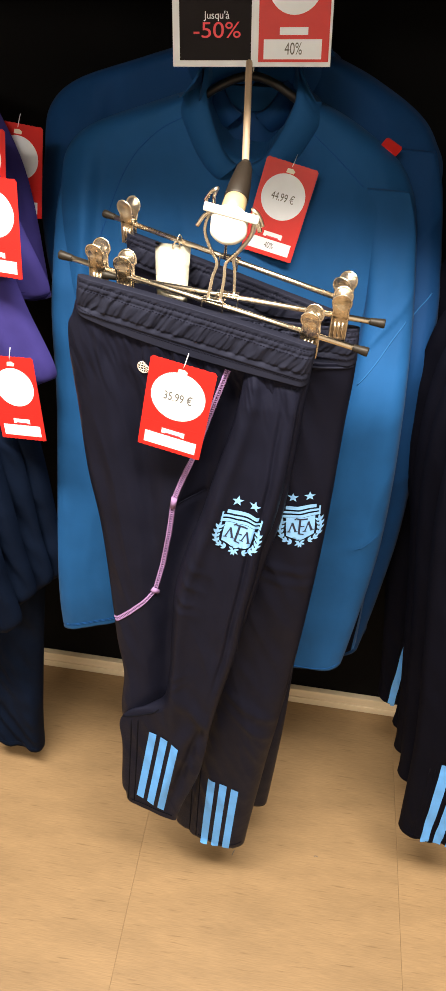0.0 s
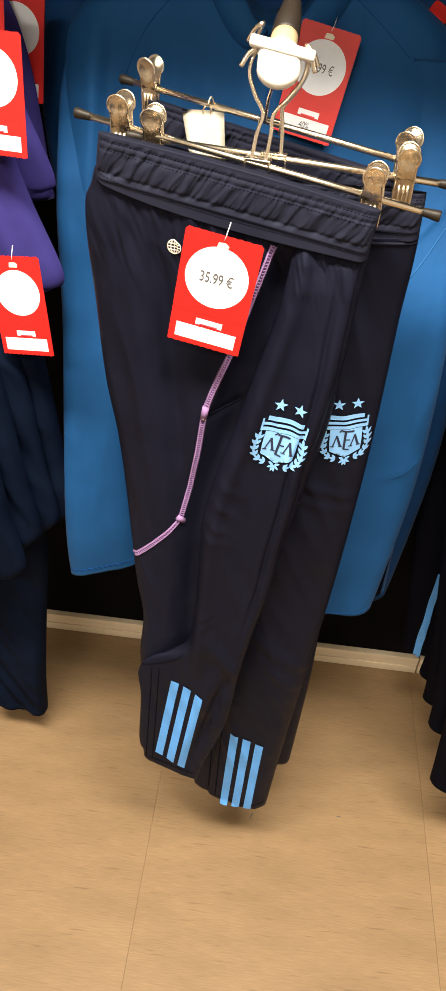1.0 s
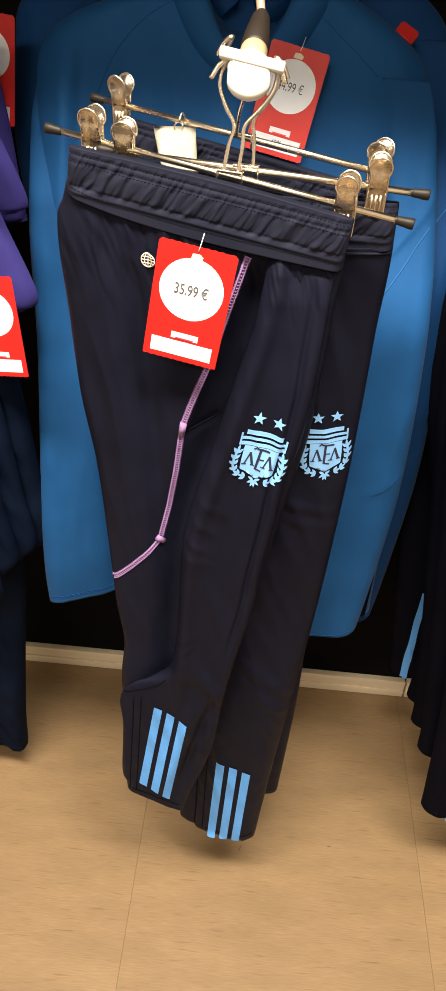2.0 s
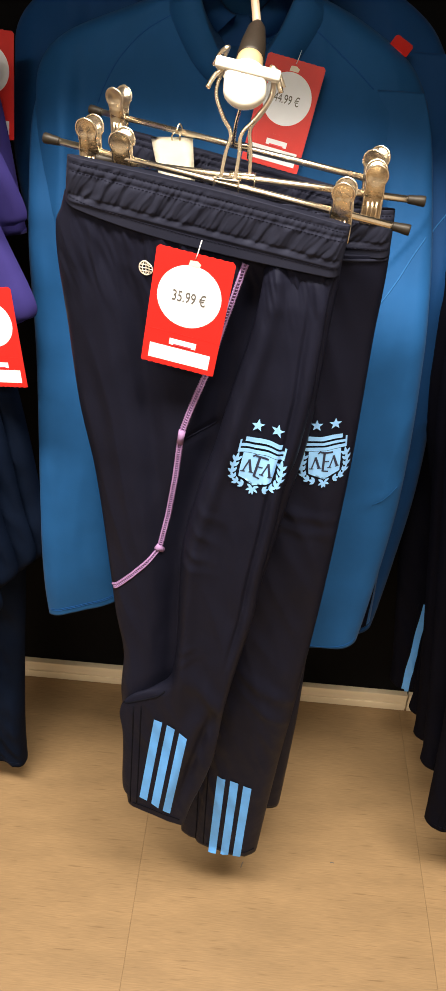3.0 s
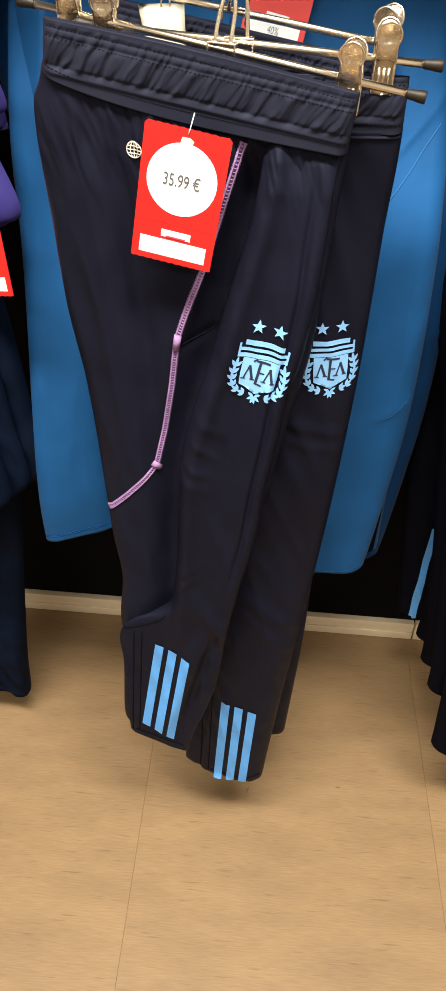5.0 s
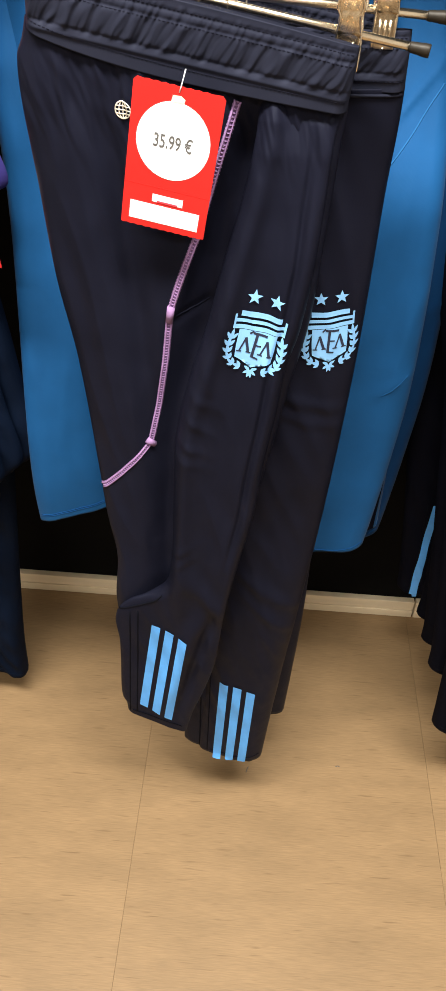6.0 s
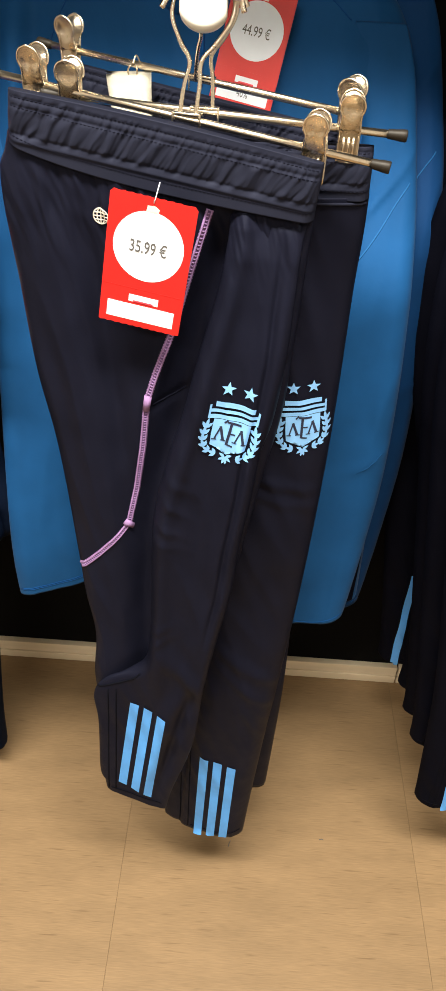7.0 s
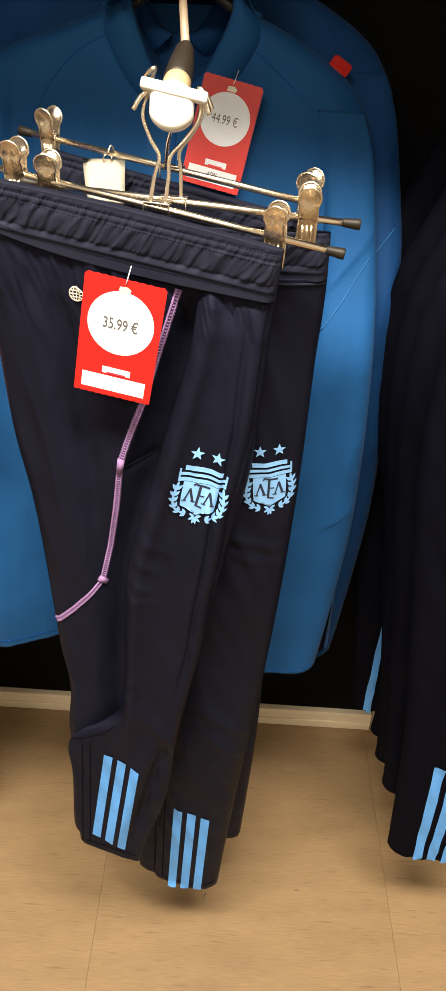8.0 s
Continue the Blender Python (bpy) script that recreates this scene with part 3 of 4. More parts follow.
# ---- clip hangers ----
def clip(parent, p, yaw, eyes=False):
    """Sprung metal clip on a bar: two jaw plates with rounded grips, ribs and a coil."""
    m = Matrix.Translation(p) @ pose(0, 0, 0, 0, 0, yaw) @ Matrix.Translation((0, 0, -0.002)) @ Matrix.Diagonal((0.96, 1.05, 0.97, 1))
    ob = new("clip")
    ob.parent = parent
    for s in (-1, 1):
        def spot(u, z):
            head = math.sqrt(max(0.0, 0.0108 ** 2 - (z - 0.022) ** 2)) if z > 0.0155 else 0.0
            w = head if z > 0.0155 else (0.0102 if eyes else 0.0092) - (0.0017 if eyes else 0.0007) * step(0.0, 0.0155, z)
            x = u * w
            r2 = (x * x + (z - 0.022) ** 2) / 0.0095 ** 2
            dish = 0.0038 * max(0.0, 1 - r2) if z > 0.008 else 0.0
            if eyes:
                dish = 0.0022 * max(0.0, 1 - ((abs(x) - 0.0042) / 0.0034) ** 2 - ((z - 0.0195) / 0.0055) ** 2)
            return Vector((x, s * (0.0042 + 0.2 * max(0, z) - 0.05 * max(0, -z) - 12 * x * x * (z < 0.012) - dish), z))

        zs = [-0.026 + 0.0415 * k / 9 for k in range(10)] + [0.0158 + 0.0169 * k / 9 for k in range(10)]
        bm = bmesh.new()
        grid = [[bm.verts.new(spot(-1 + k / 5, z)) for k in range(11)] for z in zs]
        faces = [bm.faces.new((a[k], a[k + 1], b[k + 1], b[k])) for a, b in zip(grid, grid[1:]) for k in range(10)]
        bmesh.ops.solidify(bm, geom=faces, thickness=0.0009)
        bmesh.ops.transform(bm, matrix=m, verts=bm.verts)
        jaw = part("jaw", bm, CHROME, ob)
        rim = [spot(-1, z) for z in zs] + [spot(1, z) for z in zs[::-1]]
        bm = tube(bmesh.new(), rim, 0.0011, 6)
        bmesh.ops.transform(bm, matrix=m, verts=bm.verts)
        part("rim", bm, CHROME, jaw)
        bm = bmesh.new()
        for x in (-0.0045, 0.0, 0.0045):
            tube(bm, [(x, s * 0.0036, -0.0215), (x, s * 0.0045, -0.012), (x, s * 0.0045, -0.004)], 0.0013, 6)
        bmesh.ops.transform(bm, matrix=m, verts=bm.verts)
        part("rib", bm, CHROME, jaw)
    bm = bmesh.new()
    tube(bm, [(-0.010, 0, 0.003), (0.010, 0, 0.003)], 0.0048, 10)
    bmesh.ops.transform(bm, matrix=m, verts=bm.verts)
    part("coil", bm, BRASSY, ob)
    return ob


def hanger(a, b, hub, top, clips, label, wires=(-1, 1), eyes=False):
    """A round bar with rubber ends, two clips and a wire hook that grips the display arm."""
    a, b, hub, top = [Vector(v) for v in (a, b, hub, top)]
    ob = thing("clip_hanger", label, "hanger", "clip hangers on the arm")
    way = (b - a).normalized()
    yaw = math.degrees(math.atan2(way.y, way.x))
    part("bar", tube(bmesh.new(), [a, b], 0.0034, 12), CHROME, ob)
    for e, s in ((a, 1), (b, -1)):
        part("end_cap", tube(bmesh.new(), [e - s * way * 0.002, e - s * way * 0.001, e + s * way * 0.004, e + s * way * 0.006, e + s * way * 0.014, e + s * way * 0.015], [0.0046, 0.0052, 0.0050, 0.0046, 0.0040, 0.0036], 14), RUBBER, ob, "dark rubber end cap")
    for k in clips:
        clip(ob, a.lerp(b, k), yaw, eyes)
    bm = bmesh.new()
    saddle = Matrix.Translation(hub) @ pose(0, 0, 0, 0, 0, yaw)
    box(bm, (-0.013, -0.004, 0.0015), (0.013, 0.004, 0.004), 0.0006, saddle)
    for x in (-0.013, 0.0115):
        box(bm, (x, -0.005, -0.010), (x + 0.0015, -0.0035, 0.004), 0.0003, saddle)
    part("saddle", bm, CHROME, ob)
    side = Vector((1, 0, 0))
    d = top - hub
    for s in wires:
        fwd = Vector((0, -0.006, 0))
        out = [hub + side * s * 0.007, hub + side * s * 0.0065 + d * 0.3, hub + side * s * 0.005 + d * 0.5, hub + side * s * 0.015 + d * 0.66,
               hub + side * s * 0.024 + d * 0.84, hub + side * s * 0.0255 + d * 0.98, hub + side * s * 0.0225 + d * 1.1, hub + side * s * 0.0225 + d * 1.13 + fwd,
               hub + side * s * 0.029 + d * 1.06 + fwd, hub + side * s * 0.034 + d * 0.94 + fwd]
        part("hook_wire", tube(bmesh.new(), smooth_path(out, 6), [0.0019] * 43 + [0.0024] * 12, 8), CHROME, ob)
    return ob


hanger((-0.136, 0.822, 1.386), (0.222, 0.752, 1.344), (0.048, 0.786, 1.366), (0.059, 0.806, 1.449), (0.13, 0.825),
       "chrome clip hanger holding the front trousers", eyes=True)
hanger((-0.082, 0.810, 1.373), (0.238, 0.79, 1.361), (0.062, 0.802, 1.368), (0.060, 0.815, 1.452), (0.077, 0.85),
       "chrome clip hanger holding the second trousers", (1,))
hanger((-0.118, 0.955, 1.391), (0.197, 0.8205, 1.3688), (0.054, 0.881, 1.379), (0.061, 0.845, 1.463), (0.108, 0.982),
       "chrome clip hanger holding the rear trousers", (-1,))


# ---- display arm with its cap ----
def display_arm():
    ob = thing("display_arm", "thin steel display arm with a cream sleeve and white end cap", "display arm")
    part("rod", tube(bmesh.new(), [(0.0640, 0.88, 1.488), (0.044, 1.05, 1.559), (0.012, 1.31, 1.664)], 0.0042, 12), ROD, ob)
    part("sleeve", tube(bmesh.new(), [(0.059, 0.803, 1.451), (0.0603, 0.826, 1.462), (0.061, 0.832, 1.4648)], [0.0135, 0.0128, 0.0125], 24), SLEEVE, ob, "cream plastic sleeve")
    part("grip", tube(bmesh.new(), [(0.0609, 0.830, 1.464), (0.061, 0.833, 1.4655), (0.0622, 0.852, 1.4745), (0.0636, 0.876, 1.4855), (0.0642, 0.884, 1.489)], [0.0118, 0.0134, 0.0122, 0.0088, 0.0055], 24), GRIP, ob, "dark rubber grip")
    bm = bmesh.new()
    m = Matrix.Translation((0.059, 0.798, 1.449)) @ pose(0, 0, 0, -20, 0, 0)
    prof = [(0.0195 * max(-1, min(1, 1.12 * math.cos(a))), 0.0205 * math.sin(a)) for a in [2 * math.pi * k / 32 for k in range(32)]]
    rings = []
    for y, k in ((0.008, 0.9), (0.005, 1.0), (-0.004, 1.0), (-0.007, 0.93), (-0.0085, 0.8)):
        rings.append([bm.verts.new((x * k, y, z * k)) for x, z in prof])
    for p, q in zip(rings, rings[1:]):
        for k in range(32):
            bm.faces.new((p[k], p[(k + 1) % 32], q[(k + 1) % 32], q[k]))
    bm.faces.new(rings[0]), bm.faces.new(rings[-1])
    bmesh.ops.transform(bm, matrix=m, verts=bm.verts)
    cap = part("end_cap", bm, CAP_WHITE, ob, "white plastic end cap")
    part("cross_tab", box(bmesh.new(), (-0.03, -0.010, 0.007), (0.03, 0.002, 0.0165), 0.002, m @ pose(0, 0, 0, 0, 9, 0)), CAP_WHITE, cap)
    return ob


display_arm()


# ---- printed cards ----
def words(name, text, m, height, mat, parent, stretch=1.0):
    cu = bpy.data.curves.new(name, "FONT")
    cu.body, cu.size, cu.align_x, cu.align_y, cu.extrude = text, height * 1.4, "CENTER", "CENTER", 0.00012
    tmp = bpy.data.objects.new(name, cu)
    scene.collection.objects.link(tmp)
    me = bpy.data.meshes.new_from_object(tmp.evaluated_get(bpy.context.evaluated_depsgraph_get()))
    bpy.data.objects.remove(tmp)
    me.materials.clear()
    me.materials.append(mat)
    ob = new(name, me)
    ob.parent = parent
    ob.matrix_local = m @ Matrix.Diagonal((stretch, 1, 1, 1))
    return ob


def slip(bm, loop, thick, z0=0.0):
    f = bm.faces.new([bm.verts.new((x, y, z0)) for x, y in loop])
    got = bmesh.ops.extrude_face_region(bm, geom=[f])
    bmesh.ops.translate(bm, vec=(0, 0, thick), verts=[v for v in got["geom"] if isinstance(v, bmesh.types.BMVert)])
    return bm


def rect(w, h, x=0.0, y=0.0, r=0.0):
    if not r:
        return [(x - w / 2, y - h / 2), (x + w / 2, y - h / 2), (x + w / 2, y + h / 2), (x - w / 2, y + h / 2)]
    out = []
    for cx, cy, a0 in ((1, 1, 0), (-1, 1, 90), (-1, -1, 180), (1, -1, 270)):
        for k in range(4):
            a = radians(a0 + 30 * k)
            out.append((x + cx * (w / 2 - r) + r * math.cos(a), y + cy * (h / 2 - r) + r * math.sin(a)))
    return out


def disc(r, x=0.0, y=0.0, n=40):
    return [(x + r * math.cos(2 * math.pi * k / n), y + r * math.sin(2 * math.pi * k / n)) for k in range(n)]


def price_tag(tl, tr, bl, label, price="", note="", group="red price tags", plain=False):
    """Red card hanging from a thread: white circle with the price, small white slips below. Corners in the world."""
    tl, tr, bl = Vector(tl), Vector(tr), Vector(bl)
    w, h = (tr - tl).length, (bl - tl).length
    ex = (tr - tl).normalized()
    ey = (tl - bl)
    ey = (ey - ex * ey.dot(ex)).normalized()
    ez = ex.cross(ey)
    mid = (tr + bl) / 2
    ob = thing("price_tag", label, "price tag", group)
    ob.matrix_world = Matrix(((ex.x, ey.x, ez.x, mid.x), (ex.y, ey.y, ez.y, mid.y), (ex.z, ey.z, ez.z, mid.z), (0, 0, 0, 1)))
    card = bmesh.new()
    teeth = 22
    edge = [(-w / 2 + w * (k + 0.5) / teeth, -h / 2 + (0.0007 if k % 2 else 0.0)) for k in range(teeth)]
    slip(card, edge + [(w / 2, -h / 2 + 0.001), (w / 2, h / 2 - 0.003), (w / 2 - 0.003, h / 2)] + [(-x, -y) for x, y in edge[3:-2]] + [(-w / 2 + 0.003, h / 2), (-w / 2, h / 2 - 0.003), (-w / 2, -h / 2 + 0.001)], 0.0006)
    part("card", card, RED_CARD, ob, smooth=False)
    if plain:
        part("print_bar", slip(bmesh.new(), rect(w * 0.5, h * 0.06, 0, -h * 0.4), 0.0003, 0.0006), RED_INK, ob, smooth=False)
        return ob
    fold = bmesh.new()
    box(fold, (-w / 2 + 0.001, -h * 0.195, 0.0005), (w / 2 - 0.001, -h * 0.19, 0.00075))
    part("fold_line", fold, RED_CARD, ob, smooth=False)
    part("price_circle", slip(bmesh.new(), disc(w * 0.415, 0.0, h * 0.14), 0.0003, 0.0006), WHITE_CARD, ob, "white printed circle", smooth=False)
    part("small_slip", slip(bmesh.new(), rect(w * 0.36, h * 0.055, 0.02 * w, -h * 0.27), 0.0003, 0.0006), WHITE_CARD, ob, smooth=False)
    part("wide_slip", slip(bmesh.new(), rect(w * 0.82, h * 0.13, -0.0 * w, -h * 0.385), 0.0003, 0.0006), WHITE_CARD, ob, smooth=False)
    part("top_mark", slip(bmesh.new(), [(-0.006, h * 0.39), (0.005, h * 0.39), (0.006, h * 0.42), (0.002, h * 0.44), (-0.005, h * 0.435)], 0.0003, 0.0006), CREAM_CARD, ob, smooth=False)
    part("print_bar", slip(bmesh.new(), rect(w * 0.24, h * 0.012, 0.02 * w, -h * 0.292), 0.0002, 0.0009), RED_INK, ob, smooth=False)
    if price:
        words("price_text", price, pose(0, h * 0.13, 0.0011), w * 0.145, TEXT_INK, ob, 0.70)
    if note:
        words("note_text", note, pose(0, -h * 0.385, 0.0011), w * 0.11, TEXT_INK, ob, 0.7)
    thread = bmesh.new()
    tube(thread, [(0, h * 0.46, 0.001), (0.001, h * 0.5, 0.0015), (0.002, h * 0.5 + 0.012, -0.004)], 0.0005, 5)
    part("thread", thread, WHITE_CARD, ob)
    return ob


price_tag((-0.008, 0.738, 1.317), (0.069, 0.731, 1.306), (-0.035, 0.742, 1.195), "red hanging price tag with white circle on the front trousers", "35.99 €")


# white cardboard label tied to the rear hanger
def cream_label():
    ob = thing("card_label", "blank cream card label tied to the rear trousers", "label")
    bm = bmesh.new()
    front = []
    for k in range(7):
        v = k / 6
        l, r = Vector((-0.046, 0.922, 1.374)).lerp(Vector((-0.019, 0.800, 1.360)), v), Vector((0.002, 0.906, 1.380)).lerp(Vector((0.017, 0.794, 1.354)), v)
        bow = Vector((0, -0.003, 0.001)) * math.sin(math.pi * v)
        front.append([bm.verts.new(l.lerp(r, u) + bow) for u in (0, 0.25, 0.5, 0.75, 1)])
    faces = [bm.faces.new((a[k], a[k + 1], b[k + 1], b[k])) for a, b in zip(front, front[1:]) for k in range(4)]
    bmesh.ops.solidify(bm, geom=faces, thickness=0.0007)
    part("card", bm, CREAM_CARD, ob)
    bm = bmesh.new()
    tube(bm, [(-0.016 + 0.0045 * math.cos(a), 0.902 + 0.003 * math.sin(2 * a), 1.378 + 0.0065 * math.sin(a)) for a in [2 * math.pi * k / 14 for k in range(15)]], 0.0009, 6)
    tube(bm, smooth_path([(-0.016, 0.902, 1.384), (-0.013, 0.908, 1.392), (-0.009, 0.908, 1.386)], 4), 0.0008, 6)
    part("tie", bm, BRASSY, ob, "brass-coloured tie")
    return ob


cream_label()


# ---- blue training tops ----
def middle_s(x, z):
    return 0.99 + 0.075 * step(0.65, 1.15, z) + 0.10 * step(1.15, 1.5, z) + 0.1 * (x - 0.03) * step(1.2, 0.7, z)


def neck(z):
    """Half the width of the open neck at height z."""
    return 0.06 * math.sqrt(min(1.0, max(0.0, (z - 1.43) / 0.055)))


def relief_s(x, z):
    chest = 0.03 * math.exp(-((x - 0.03) / 0.16) ** 2) * step(1.52, 1.35, z)
    sleeve_l = 0.02 * step(-0.16 - 0.03 * (1.46 - z), -0.18 - 0.03 * (1.46 - z), x) * step(1.46, 1.36, z)
    half = neck(z)
    collar = -0.085 * step(half + 0.004, half - 0.004, abs(x - 0.042)) * step(1.43, 1.445, z)
    return chest + sleeve_l + collar + folds(x, z, 21.0, 0.006, 9, 2.2, 0.1)


def top(name_label, dx, dy, dz, grow, tall=1.0, tuck=0.0, narrow=0.0, mat=BLUE, detail=True):
    t = thing("training_top", name_label, "training top", "blue training tops")
    rows = [(-0.035, 1.505, 0.11, 1.51), (-0.11, 1.478, 0.18, 1.483), (-0.19, 1.446, 0.245, 1.446), (-0.226, 1.41, 0.276, 1.412), (-0.232, 1.36, 0.294, 1.365), (-0.230, 1.26, 0.309 - 0.5 * narrow, 1.26),
            (-0.226 + tuck, 1.0, 0.326 - narrow, 1.0), (-0.228 + tuck, 0.8, 0.330 - narrow, 0.8), (-0.225 + tuck, 0.74, 0.334 - narrow, 0.65), (-0.222 + tuck, 0.69, 0.337 - narrow, 0.57)]
    rows = [(0.04 + (a - 0.04) * grow + dx, 1.5 + (b - 1.5) * tall + dz, 0.04 + (c - 0.04) * grow + dx, 1.5 + (d - 1.5) * tall + dz) for a, b, c, d in rows]
    c = Cloth(rows, lambda x, z: middle_s(x, z) + dy, 0.03, lambda x, z: relief_s(x - dx, z - dz), 110, 150, 0.01, 0.12)
    part("body_fabric", c.bm, mat, t)
    # stand-up collar: a band round the neck that parts at the throat
    for sgn in (-1, 1):
        bm = bmesh.new()
        grid = []
        for k in range(33):
            u = k / 32
            if u < 0.7:
                z0 = 1.431 + 0.085 * (u / 0.7) ** 1.6
                x, z = sgn * neck(z0), z0
                slope = Vector((sgn * 1.0, -0.9 + 0.7 * step(0, 0.6, u))).normalized()
                f = c.front(0.042 + dx + x + slope.x * 0.036, z + dz + slope.y * 0.036, 0.0)
                y = (f.y if f else 1.09 + dy) - 0.006
                w = 0.036
            else:
                a = (u - 0.7) / 0.3 * math.pi / 2
                x, z, y = sgn * 0.06 * math.cos(a), 1.516 + 0.012 * math.sin(a), y0 + 0.075 * math.sin(a)
                slope = Vector((sgn * math.cos(a), -0.35))
            if u < 0.7:
                y0 = y
            p = Vector((0.042 + dx + x, y, z + dz))
            lift = 0.03 * step(0.1, 0.75, u)
            out = Vector((slope.x, 0, slope.y))
            grid.append([bm.verts.new(v) for v in (p + out * 0.036 + Vector((0, 0.006, 0)), p + out * 0.028 + Vector((0, -0.005, 0)), p + out * 0.014 + Vector((0, -0.009, lift * 0.5)),
                                                   p + out * 0.003 + Vector((0, -0.006, lift)), p + Vector((0, 0.0, lift)), p + out * 0.006 + Vector((0, 0.012, -0.01)))])
        for g, r in zip(grid, grid[1:]):
            for k in range(5):
                bm.faces.new((g[k], g[k + 1], r[k + 1], r[k]))
        part("collar", bm, mat, t, "stand-up collar")
    # hanging sleeve in front of the side seam
    arm = [(0.215, 1.41, 0.274, 1.410), (0.226, 1.35, 0.294, 1.355), (0.236, 1.26, 0.308, 1.26), (0.228, 1.16, 0.314, 1.16), (0.208, 1.0, 0.326, 1.0), (0.195, 0.85, 0.330, 0.85), (0.192, 0.72, 0.324, 0.72), (0.19, 0.61, 0.317, 0.62), (0.195, 0.55, 0.312, 0.566)]
    arm = [(0.04 + (a - 0.04) * grow + dx, 1.5 + (b - 1.5) * tall + dz, 0.04 + (e - 0.04) * grow + dx, 1.5 + (d - 1.5) * tall + dz) for a, b, e, d in arm]

    def arm_relief(x, z):
        bend = 0.006 * math.exp(-((z - dz - 1.245 - 1.05 * (x - dx - 0.262)) / 0.007) ** 2) + 0.003 * math.exp(-((z - dz - 0.885 - 0.7 * (x - dx - 0.29)) / 0.006) ** 2) * step(0.26, 0.3, x)
        return bend + folds(x, z, 27.0, 0.004, 9, 2.0, 0.05)
    sl = Cloth(arm, lambda x, z: 0.985 + dy + 0.155 * step(1.12, 1.42, z - dz), 0.03, arm_relief, 44, 130, 0.01, 0.3, pinch=lambda x, z: 0.001 + 0.029 * step(1.42, 1.25, z - dz))
    part("sleeve", sl.bm, mat, t, "long sleeve hanging straight down")
    shift = lambda pts: [(0.04 + (a - 0.04) * grow + dx, 1.5 + (b - 1.5) * tall + dz) for a, b in pts]
    part("elbow_seam", stitch_line(sl, shift([(0.240, 1.176), (0.262, 1.208), (0.28, 1.236), (0.296, 1.257)]), 0.0010, 0.0004), BLUE_PIPING, t, "paler blue piping seam")
    part("cuff_stitching", stitch_line(sl, [(arm[-1][0] + 0.01, arm[-1][1] + 0.012), (0.25 * grow + dx, arm[-1][1] + 0.011), (arm[-1][2] - 0.006, arm[-1][3] + 0.012)], 0.0007, 0.0003), BLUE_DARK, t)
    if detail:
        part("sleeve_seam", stitch_line(sl, [(0.285, 0.875), (0.302, 0.89), (0.317, 0.908)], 0.0008, 0.0), BLUE, t)
        arm = [(-0.215, 1.40, -0.16, 1.405), (-0.233, 1.34, -0.158, 1.34), (-0.231, 1.2, -0.15, 1.2), (-0.229, 1.0, -0.135, 1.0), (-0.227, 0.8, -0.12, 0.82), (-0.226, 0.67, -0.106, 0.70), (-0.224, 0.612, -0.1, 0.652)]
        sl = Cloth(arm, lambda x, z: middle_s(x, z) - 0.032 * step(1.4, 1.2, z), 0.02, lambda x, z: folds(x, z, 29.0, 0.004, 9, 2.0, 0.05), 44, 130, 0.01, 0.3, pinch=lambda x, z: 0.001 + 0.019 * step(1.42, 1.25, z))
        part("sleeve", sl.bm, mat, t, "long sleeve hanging straight down")
        for up in (0.012, 0.015):
            part("cuff_stitching", stitch_line(sl, [(-0.218, 0.614 + up), (-0.16, 0.632 + up), (-0.106, 0.651 + up)], 0.0006, 0.0003), BLUE_DARK, t)
        part("hem_stitching", stitch_line(c, [(0.1, 0.622), (0.17, 0.61), (0.24, 0.598)], 0.0007, 0.0004), BLUE_DARK, t)
        part("raglan_seam", stitch_line(c, [(0.115, 1.48), (0.15, 1.455), (0.185, 1.43), (0.21, 1.41)], 0.0009, 0.0), BLUE_DARK, t)
        part("raglan_seam", stitch_line(c, [(-0.04, 1.48), (-0.09, 1.45), (-0.13, 1.40), (-0.165, 1.3)], 0.0009, 0.0), BLUE_DARK, t)
        part("zip", stitch_line(c, [(0.04, 1.44), (0.04, 1.40), (0.04, 1.34)], 0.0022, 0.0004), BLUE_DARK, t)
        part("cuff_stripe", drape(c, [[(0.318, 0.815), (0.329, 0.815), (0.3275, 0.575), (0.30, 0.575)]], 0.0015, 0.006), BLACK_KNIT, t, "dark stripe at the cuff")
    hook = bmesh.new()
    tube(hook, smooth_path([(-0.05 + dx, 1.15 + dy, 1.47 + dz), (-0.015 + dx, 1.13 + dy, 1.508 + dz), (0.042 + dx, 1.13 + dy, 1.532 + dz), (0.098 + dx, 1.13 + dy, 1.512 + dz), (0.135 + dx, 1.15 + dy, 1.475 + dz)], 6), 0.006, 8)
    h = thing("clothes_hanger", "black plastic clothes hanger inside a blue top", "hanger", "plastic hangers")
    part("shoulder_bar", hook, BLACK_PLASTIC, h)
    hk = bmesh.new()
    s = (1.13 + dy - 0.9) * 0.4 + 1.497
    tube(hk, smooth_path([(0.042 + dx, 1.13 + dy, 1.532 + dz), (0.043 + dx, 1.13 + dy, 1.56 + dz), (0.062, 1.13 + dy, s), (0.05, 1.13 + dy, s + 0.012), (0.034, 1.13 + dy, s + 0.004)], 6), 0.0018, 6)
    part("hook", hk, CHROME, h)
    return t, c


first_top, CLOTH_S = top("royal blue long-sleeved training top with stand-up collar", 0, 0, 0, 1.0)
# both rear tops wear the darkened blue that stands in for shade
top("royal blue training top hanging behind another one", -0.006, 0.075, 0.045, 1.163, 1.09, 0.05, 0.012, BLUE_SHADED, detail=False)
top("royal blue training top at the back of the row, coloured darker for shade", 0.02, 0.11, 0.035, 1.08, 1.05, 0.06, 0.06, BLUE_SHADED, detail=False)

